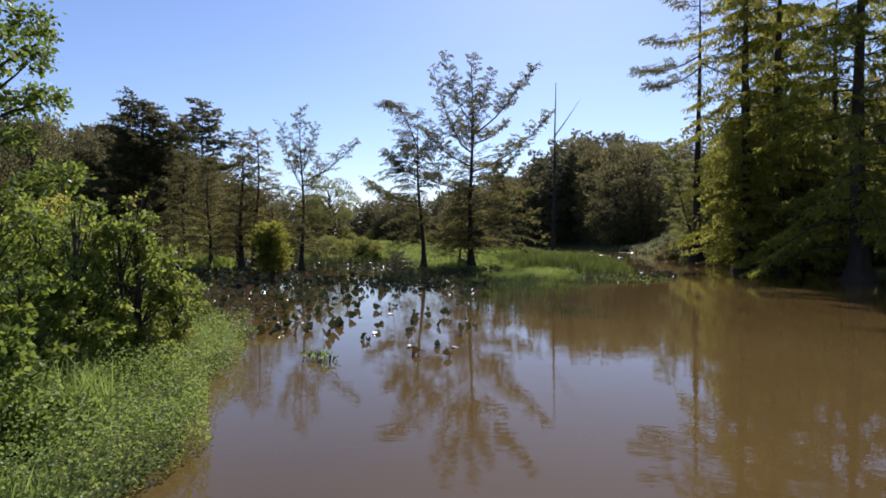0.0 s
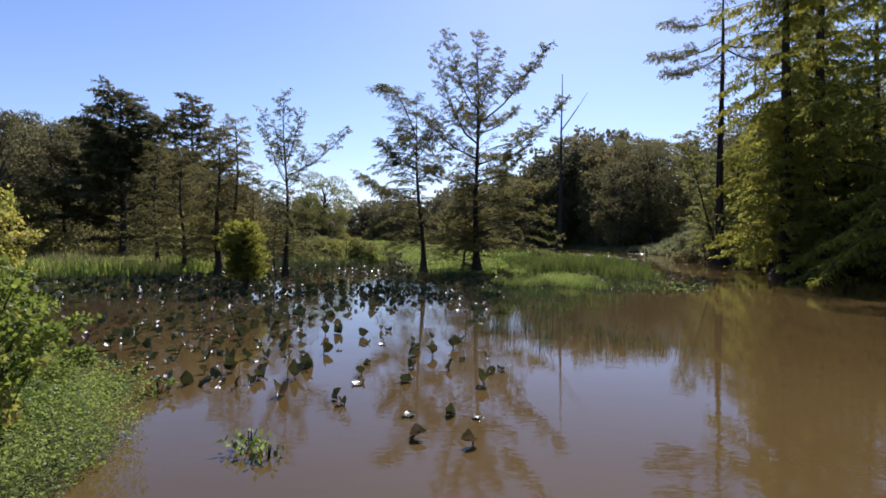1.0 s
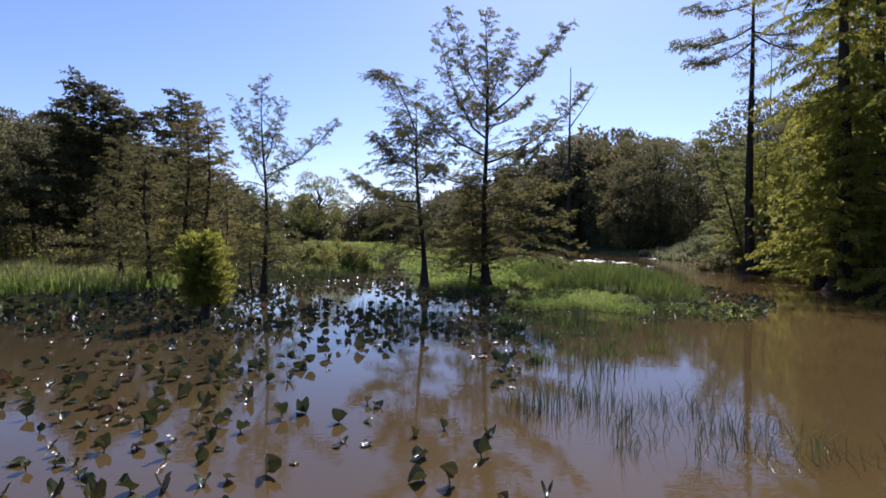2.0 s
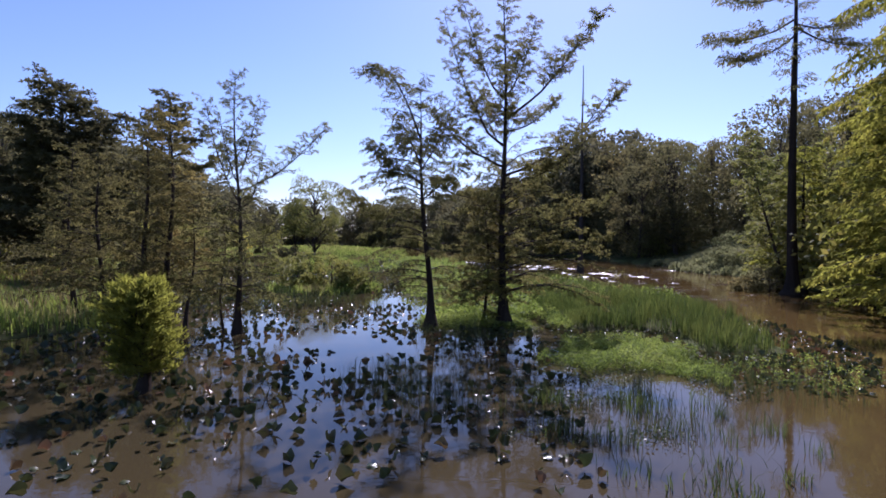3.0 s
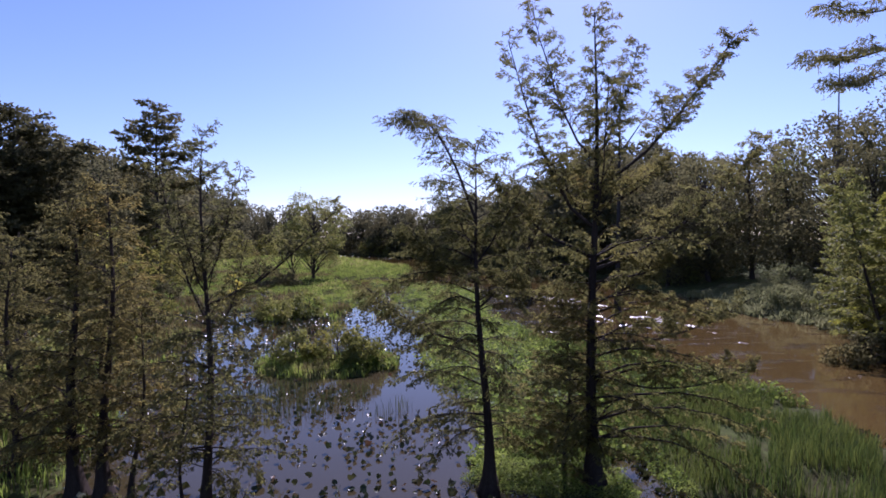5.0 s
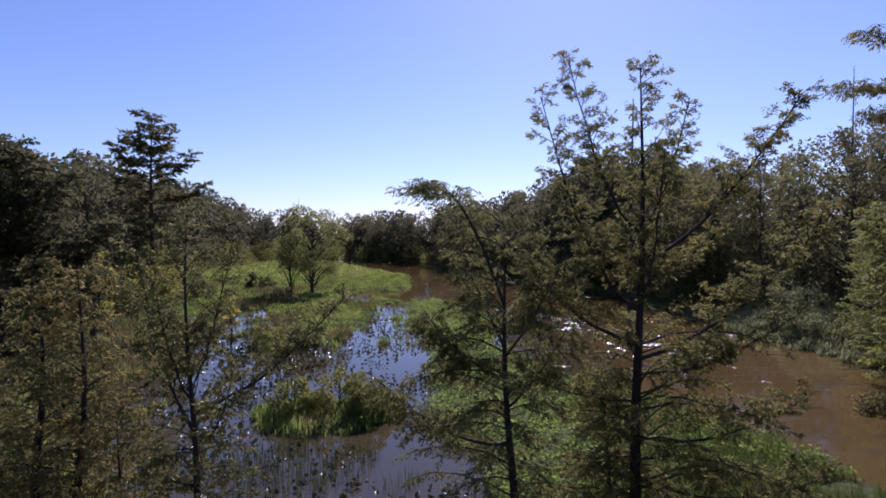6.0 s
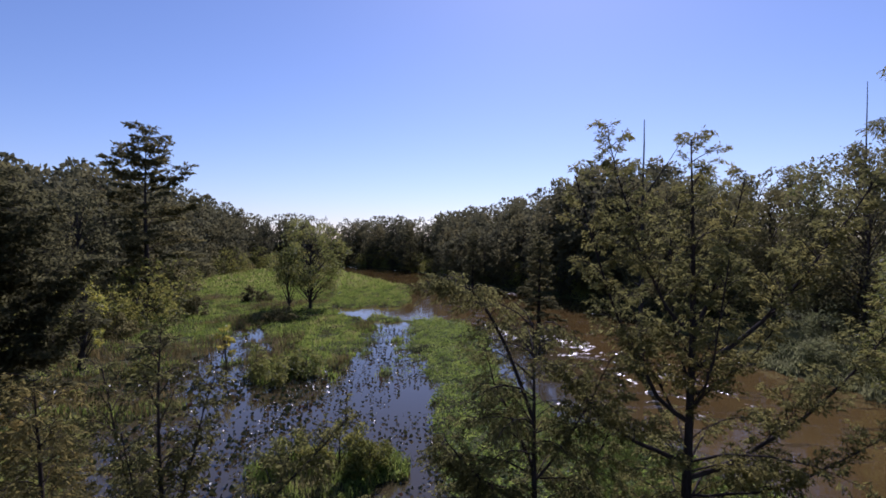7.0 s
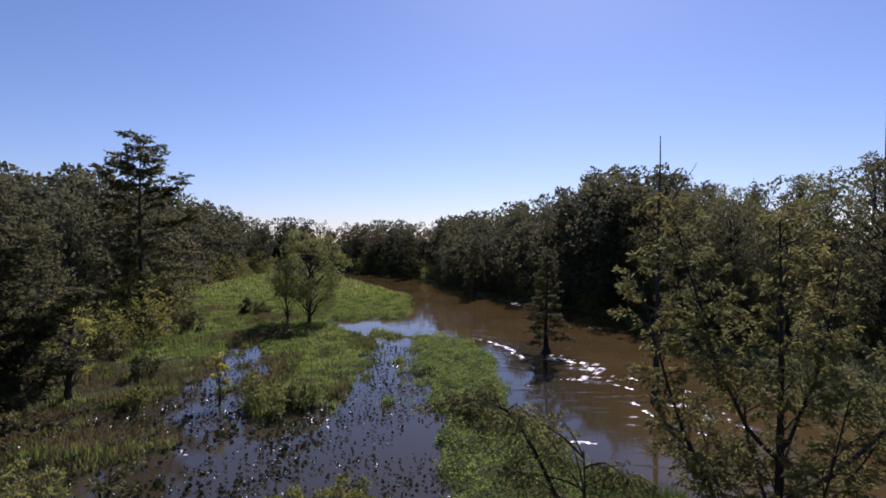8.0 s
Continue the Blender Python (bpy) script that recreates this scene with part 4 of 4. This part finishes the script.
for k, (x, y, tall, wide, n) in enumerate([(-5.2, 8.9, 2.5, 0.9, 3000), (-6.3, 9.6, 2.4, 1.1, 3200), (-5.6, 7.2, 1.5, 0.9, 2600), (-7.4, 8.6, 2.7, 1.2, 3200), (-6.2, 11.6, 1.9, 1.1, 3000), (-8.0, 11.0, 2.6, 1.3, 3200),
                                           (-8.1, 12.9, 1.7, 1.2, 2800), (-4.6, 5.3, 1.1, 0.8, 2400), (-9.6, 13.8, 2.2, 1.4, 2600), (-6.2, 5.6, 1.9, 1.0, 2600), (-5.1, 9.1, 2.85, 0.42, 520), (-5.5, 8.3, 2.6, 0.4, 480), (-4.9, 10.0, 2.1, 0.45, 600)]):
    put(leafy(300 + k, tall * 1.05, wide, 30, int(n * 1.9), 0.088, SHRUB, BARK_DARK, 0.1, 0.1, "shrub", BANK_SHRUB, "shrub", "shrubs on the near bank", puff=(0.14, 0.27), limb=0.16), x, y, 40 * k)
put(leafy(320, 11.5, 2.3, 60, 15000, 0.14, SHRUB, BARK_DARK, 0.06, 0.1, "bank_sapling", "leafy yellow-green tree at the water's edge", "tree", puff=(0.12, 0.26)), -10.9, 12.2)
put(leafy(321, 5.4, 2.2, 20, 3600, 0.2, YELLOW, BARK_DARK, 0.15, 0.1, "bank_sapling", "small yellowing tree at the edge of the pond", "tree"), -22.6, 31.5)
SPRIG = "sprig of small green leaves growing out of the water"
for k, (x, y, tall, wide, n) in enumerate([(-2.5, 10.8, 0.24, 0.26, 44), (-2.2, 10.5, 0.16, 0.2, 24), (-4.75, 13.1, 0.26, 0.3, 60), (-5.3, 12.9, 0.3, 0.26, 60)]):
    leafy(340 + k, tall, wide, 9, n, 0.1, BANK_HERB, RUSH, 0.1, 0.1, "water_herb", SPRIG, "plant", puff=(0.2, 0.4), limb=0.2).matrix_basis = pose(x, y, 0.0, 0, 0, 60 * k)
x, y, g = scatter(205000, (-9, -2), (2.5, 15), on(BANK, -0.25, 3.0), 1)
mat_leaves("herb_carpet", x, y, g, 0.6, 0.04, BANK_HERB, "carpet of bright green herbs on the near bank", "herbs")
x, y, g = scatter(22000, (-7, -2.6), (3.5, 12), lambda x, y: on(BANK, 0.1, 2.4)(x, y) & (y < 6.6) & (wave(x * 2.1, y * 1.9) + 0.5 * wave(x * 5, y * 5) > 0.25), 2)
blades("bank_grass", x, y, g, 0.75, 0.02, 0.8, BANK_HERB, "tufts of long grass on the near bank", "grass")
# strip of grass behind the lily pool
x, y, g = scatter(52000, (-60, -15), (28, 70), lambda x, y: on(MEADOW, 0.0, 16)(x, y) & ((y < 57) | (x < -48) | (wave(x * 0.9, y * 0.9 + 2) > 0.35)), 3)
blades("shore_grass", x, y, g, 0.75, 0.05, 0.5, GRASS, "tall grass on the far shore of the pond", "grass")
# island: reeds, low bright carpet, taller herbs
x, y, g = scatter(60000, (1, 15), (29, 66), lambda x, y: on(ISLAND, 0.0)(x, y) & (x > 4.6 - (y - 44) * 0.05) & (np.hypot((x - 9.6) / 1.3, (y - 39.8) / 0.8) > 1) & (wave(x * 1.3 + 2, y * 0.9) + 0.6 * wave(x * 3, y * 2.6) > -0.5), 4)
blades("reed_bed", x, y, g, 0.8, 0.026, 0.55, REED, "dense bed of dark green reeds on the island", "reeds")
x, y, g = scatter(90000, (-3, 6), (37, 48), lambda x, y: on(ISLAND, -0.35)(x, y) & (x < 5.2), 5)
mat_leaves("floating_herbs", x, y, g, 0.3, 0.075, HERB, "low mat of bright green water herbs", "herbs")
x, y, g = scatter(90000, (1.5, 9), (28.5, 37.5), lambda x, y: reach(MAT, x, y) + 0.45 * wave(x * 2.2, y * 2.4) + 0.25 * wave(x * 6, y * 6) > 0, 16)
mat_leaves("floating_mat", x, y, g, 0.36, 0.062, HERB, "floating mat of small bright green herbs in front of the reeds", "herbs")
x, y, g = scatter(110000, (-9, 15), (42, 114), lambda x, y: on(ISLAND, -0.4)(x, y) & ((x < 4.5) | (y > 48)), 6)
mat_leaves("island_herbs", x, y, g, 0.55, 0.2, HERB, "green carpet of marsh plants on the island", "herbs")
# meadow
x, y, g = scatter(165000, (-62, -8), (56, 180), lambda x, y: on(MEADOW, -0.3)(x, y) & ((x > -22) | (y > 98) | (wave(x * 0.8, y * 0.7) > 0.0)), 7)
blades("meadow_grass", x, y, g, 0.5, 0.1, 0.8, GRASS, "green marsh meadow of grass and sedge", "grass", split=False)
x, y, g = scatter(26000, (-90, -8), (170, 262), lambda x, y: on(MEADOW, 0.0)(x, y), 8)
blades("far_meadow_grass", x, y, g, 0.8, 0.4, 0.7, GRASS, "distant green marsh meadow", "grass", split=False)
x, y, g = scatter(30000, (28, 46), (68, 98), lambda x, y: on(FARSIDE, 0.0, 9)(x, y), 9)
blades("bank_reeds", x, y, g, 0.6, 0.1, 1.3, PALE, "pale green grass on the river bank", "grass")

x, y, g = scatter(9000, (-16, -4.5), (52.5, 62), lambda x, y: on(TUSSOCK, -0.3)(x, y) & (reach(TUSSOCK, x, y) > -0.8), 10)
blades("tussock_grass", x, y, g, 0.6, 0.05, 0.9, GRASS, "green grass fringing a tussock in the pool", "grass")
# bushes on the tussocks and meadow
for k, (x, y, tall, wide, n, leaf, m, lab) in enumerate([
        (-9.4, 57.6, 2.4, 2.0, 4200, 0.17, BUSH, "rounded green bush on a grassy tussock in the pool"), (-7.6, 57, 1.5, 1.3, 2400, 0.15, BUSH, "low green bush on a grassy tussock in the pool"),
        (-12.2, 57.4, 2.2, 1.4, 2000, 0.18, WILLOW, "olive green bush on a grassy tussock in the pool"),
        (-18.6, 78, 2.4, 2.6, 3400, 0.25, WILLOW, "low brownish bush beside the lily pool"), (-21, 79, 3.4, 1.4, 900, 0.22, WILLOW, "thin twiggy bush beside the lily pool"), (-16.5, 79.5, 2.6, 1.6, 1500, 0.22, WILLOW, "low brownish bush beside the lily pool"),
        (-35.2, 88.5, 3.0, 1.7, 2000, 0.25, OAK, "dark green bush on the meadow"), (-43.5, 118.8, 3.4, 2.2, 1600, 0.35, OAK, "dark green bush on the meadow"), (-41.3, 138, 3.6, 1.4, 1100, 0.35, OAK, "upright dark bush on the meadow"),
        (-38.5, 138.5, 2.8, 1.6, 1100, 0.35, OAK, "dark green bush on the meadow"), (-31.5, 79, 2.2, 1.3, 1300, 0.22, BUSH, "green bush in the marsh"), (-45, 98, 3.2, 2.4, 1800, 0.3, OAK, "dark green bush at the edge of the woods"),
        (38, 85, 2.0, 2.8, 2600, 0.22, PALE, "pale bush on the grassy river bank"), (34, 80, 1.5, 2.2, 2000, 0.22, PALE, "pale bush on the grassy river bank"),
        (23.6, 57.6, 1.3, 1.3, 1500, 0.2, OAK, "low dark bush overhanging the river"), (25.4, 57.4, 2.2, 1.9, 2200, 0.2, OAK, "low dark bush overhanging the river"), (-28, 113, 2.4, 2.6, 1400, 0.32, OAK, "low dark bush beside the meadow pond"), (-24, 52, 2.6, 2.2, 2200, 0.22, WILLOW, "olive bush at the edge of the pond"), (-27, 58, 3.0, 2.4, 2200, 0.25, WILLOW, "olive bush at the edge of the pond")]):
    put(leafy(400 + k, tall, wide, 16, n, leaf, m, BARK_DARK, 0.08, 0.1, "bush", lab, "bush"), x, y, 50 * k)
put(leafy(430, 10.8, 2.5, 30, 900, 0.32, YELLOW, BARK_DARK, 0.34, 0.1, "sapling", "small tree with sparse yellow leaves and dark trunk", "tree", puff=(0.1, 0.2), limb=0.3, stout=1.7), -38.9, 81.5)
put(leafy(431, 5.6, 0.8, 9, 420, 0.28, YELLOW, BARK_DARK, 0.45, 0.1, "sapling", "thin yellow-leaved sapling standing in the pond", "tree"), -24.2, 79.9)

# rushes standing in the water
g = np.random.default_rng(11)


def clumps(n, xs, ys, test, lo, hi, radius):
    """Plants gathered in clumps: the places of all of them."""
    X, Y = [], []
    for _ in range(n):
        cx, cy = g.uniform(*xs), g.uniform(*ys)
        if test(cx, cy) and float(shore(cx, cy)) < 0:
            k, r = int(g.integers(lo, hi)), radius * g.uniform(0.5, 1.4)
            X.append(g.normal(cx, r, k)); Y.append(g.normal(cy, r * 0.7, k))
    return np.concatenate(X), np.concatenate(Y)


x, y = clumps(26, (2.0, 5.2), (16.4, 19.4), lambda x, y: True, 6, 32, 0.26)
blades("rushes", x, y, g, 0.34, 0.012, 1.4, RUSH, "thin dark rushes bending over the open water", "rushes", base=0.0)
x, y = clumps(24, (0, 10), (18.5, 31), lambda x, y: x < 2.6 + (y - 18) * 0.5, 25, 90, 0.38)
blades("rushes", x, y, g, 0.46, 0.016, 0.8, RUSH, "clumps of dark rushes standing in shallow water", "rushes", base=0.0)
x, y = clumps(7, (1, 9), (20, 29.5), lambda x, y: x < 2.6 + (y - 18) * 0.5, 30, 80, 0.3)
blades("rushes", x, y, g, 0.4, 0.024, 0.9, REED, "clumps of green rushes standing in shallow water", "rushes", base=0.0)
x, y = clumps(26, (1.6, 6.4), (22.6, 28.4), lambda x, y: x > 1.2 + max(0.0, 26 - y) * 0.5, 14, 70, 0.26)
blades("rushes", x, y, g, 0.4, 0.016, 1.1, REED, "clumps of green emergent grass in the shallow bay", "rushes", base=0.0)
x, y = clumps(22, (-1.5, 5.5), (25, 30.5), lambda x, y: True, 20, 70, 0.35)
mat_leaves("water_weed", x, y, g, 0.16, 0.075, RUSH, "dark water weed among the rushes", "weeds")
x, y, g = scatter(5200, (7.6, 13.5), (27.8, 34.5), lambda x, y: (shore(x, y) < 0) & (reach(TIP, x, y) + 0.5 * wave(x * 2.3, y * 2.1) > 0) & (wave(x * 3.1, y * 2.9) > -0.4), 17)
mat_leaves("water_weed", x, y, g, 0.12, 0.08, HERB, "thin floating weed off the tip of the reed island", "weeds")
x, y, g = scatter(9000, (0, 11), (28, 41), lambda x, y: (shore(x, y) < 0) & (reach(MAT, x, y) < 0.2) & (np.maximum(shore(x, y), reach(MAT, x, y)) > -2.2 + 2.2 * g_patch(x, y)), 14)
mat_leaves("water_weed", x, y, g, 0.1, 0.09, RUSH, "dark water weed fringing the reed island", "weeds")
x, y, g = scatter(900, (6.4, 10), (27.5, 36), lambda x, y: (shore(x, y) < 0) & (reach(MAT, x, y) < 0), 15)
blades("rushes", x, y, g, 0.5, 0.014, 0.5, RUSH, "sparse dark rushes at the tip of the reed island", "rushes", base=0.0)
x, y, g = scatter(3600, (-6, 3), (27, 38), lambda x, y: (shore(x, y) < 0) & (wave(x * 0.9 + 2, y * 0.6) > 0.3), 12)
blades("rushes", x, y, g, 0.6, 0.014, 0.5, RUSH, "sparse dark rushes standing in shallow water", "rushes", base=0.0)
x, y, g = scatter(5000, (-16, -3), (44, 60), lambda x, y: (shore(x, y) < 0.2) & (wave(x * 0.5 + 1, y * 0.5) > 0.25), 13)
blades("rushes", x, y, g, 0.7, 0.025, 0.5, RUSH, "green rushes around the grassy tussock", "rushes", base=0.0)


# spatterdock lilies
def lily_blade(seed, n=7, ribs=(-1, -0.55, 0, 0.55, 1)):
    """A heart-shaped leaf, cupped about its rib, one unit long."""
    g = np.random.default_rng(seed)
    t = np.linspace(0, 1, n)
    half = 0.5 * np.sin(np.pi * (0.08 + 0.92 * t) ** 0.8) ** 0.6
    notch = np.array([-0.16, -0.05] + [0] * (n - 2))
    curl = g.uniform(-0.5, 2.4)
    torn = 1 - 0.4 * g.random((2, n)) ** 2
    mid = np.stack([0 * t, t, 0.12 * np.sin(t * 3) * g.uniform(-1, 1)], 1)
    rows_ = []
    for sgn in ribs:
        q = mid.copy()
        q[:, 0] += sgn * half * torn[int(sgn > 0)]
        q[:, 1] += abs(sgn) * notch
        q[:, 2] += (sgn ** 2) * half * curl + 0.075 * np.sin(t * 8 + sgn * 4 + seed * 2) * (0.3 + abs(sgn))
        rows_.append(q)
    v = np.concatenate(rows_)
    i = (np.arange(len(ribs) - 1)[:, None] * n + np.arange(n - 1)[None]).ravel()
    return v, np.stack([i, i + n, i + n + 1, i + 1], 1)


LEAF_SHAPES = [lily_blade(s) for s in range(10)]
FAR_SHAPES = [lily_blade(s, 4, (-1, 0, 1)) for s in range(10)]
g = np.random.default_rng(77)


def lily_spots(n, xs, ys, test, seed):
    x, y, q = scatter(n, xs, ys, lambda x, y: (shore(x, y) < -0.1) & test(x, y), seed)
    return np.stack([x, y], 1)


near = lily_spots(3600, (-17, 5), (9.5, 41), lambda x, y: (x < 0.6 + 0.10 * (y - 11)) & (wave(x * 0.55, y * 0.45) + 0.25 * wave(x * 2, y * 2) > -0.35 + np.where(x < -2.5, 0, np.clip((16 - y) / 10, 0, 0.5))) & ((y > 19) | (x < -3) | (wave(x * 7.1, y * 6.3) > 0.12)), 21)
near = near[np.argsort(near[:, 1])]
kept = []
for q in near:
    if all((q[0] - a) ** 2 + (q[1] - b) ** 2 > 0.07 for a, b in kept[-60:]):
        kept.append(tuple(q))
near = np.array(kept)
BLADES = [mesh_of("blade", v * 0.2, f, LILY, True) for v, f in LEAF_SHAPES]
stalk_w = Wood()
stalk_w.tube([(0, 0, -0.4), (0.02, 0, -0.1), (0, 0, 0.02)], [0.012, 0.011, 0.01], 5)
STALK = stalk_w.mesh("stalk", RUSH)
for k, (x, y) in enumerate(near[:270]):
    flat_ = g.random() < 0.5
    t = thing("lily_leaf", x, y, 0.012 if flat_ else g.uniform(0.01, 0.06), "dark glossy heart-shaped water lily leaf " + ("floating on the water" if flat_ else "standing above the water"), "lily leaf", "water lily leaves in the pool")
    b = part("blade", BLADES[k % 10], t)
    b.matrix_basis = pose(0, 0, 0, g.uniform(-6, 6) if flat_ else g.uniform(5, 75), g.uniform(-5, 5) if flat_ else g.uniform(-35, 35), g.uniform(0, 360)) @ Matrix.Scale(g.uniform(0.6, 1.2), 4)
    part("stalk", STALK, t)


def lily_stuff(name, spots, size, label, floats=0.4, shapes=LEAF_SHAPES):
    V, F, o = [], [], 0
    for x, y in spots:
        v, f = shapes[int(g.integers(10))]
        flat_ = g.random() < floats
        r = pose(x, y, 0.015 if flat_ else g.uniform(0.02, 0.13), g.uniform(-6, 6) if flat_ else g.uniform(5, 75), g.uniform(-5, 5) if flat_ else g.uniform(-35, 35), g.uniform(0, 360))
        r = np.array(r)
        V.append(v * size * g.uniform(0.6, 1.2) @ r[:3, :3].T + r[:3, 3]); F.append(f + o); o += len(v)
    return tagged(new(name, mesh_of(name, np.concatenate(V), np.concatenate(F), LILY, True)), label, "lily leaves", kind="stuff")


lily_stuff("lily_field", near[270:], 0.225, "field of dark water lily leaves on the pond")
lily_stuff("far_lily_field", np.concatenate([lily_spots(2900, (-17, -2), (42, 112), lambda x, y: wave(x * 0.4, y * 0.3) > -0.5, 22), lily_spots(2400, (-36, -15), (58, 110), lambda x, y: wave(x * 0.4, y * 0.3) > -0.4, 23)]), 0.2, "scattered dark water lily leaves on the far pool", 0.15, FAR_SHAPES)
lily_stuff("marsh_lilies", lily_spots(3400, (-46, -13), (26, 84), lambda x, y: wave(x * 0.4, y * 0.4) > -0.5, 24), 0.3, "dark water lily leaves along the pond's edge", 0.4, FAR_SHAPES)
lily_stuff("island_lilies", lily_spots(3000, (3, 15), (28, 46), lambda x, y: ((shore(x, y) > -2.2) | (reach(TIP, x, y) > -0.2)) & (x > 4) & (reach(MAT, x, y) < 0.3), 25), 0.16, "small floating water lily leaves round the reed island", 0.8)


# olive and straw-coloured sedge in patches over the marsh
x, y, g = scatter(90000, (-60, -13), (44, 150), lambda x, y: on(MEADOW, -0.5)(x, y) & (wave(x * 0.33 + 5, y * 0.27) > np.where((x < -20) & (y < 100), -0.2, 0.3)), 31)
blades("sedge", x, y, g, 0.8, 0.07, 0.8, SEDGE, "olive and straw-coloured sedge in patches over the marsh", "sedge")
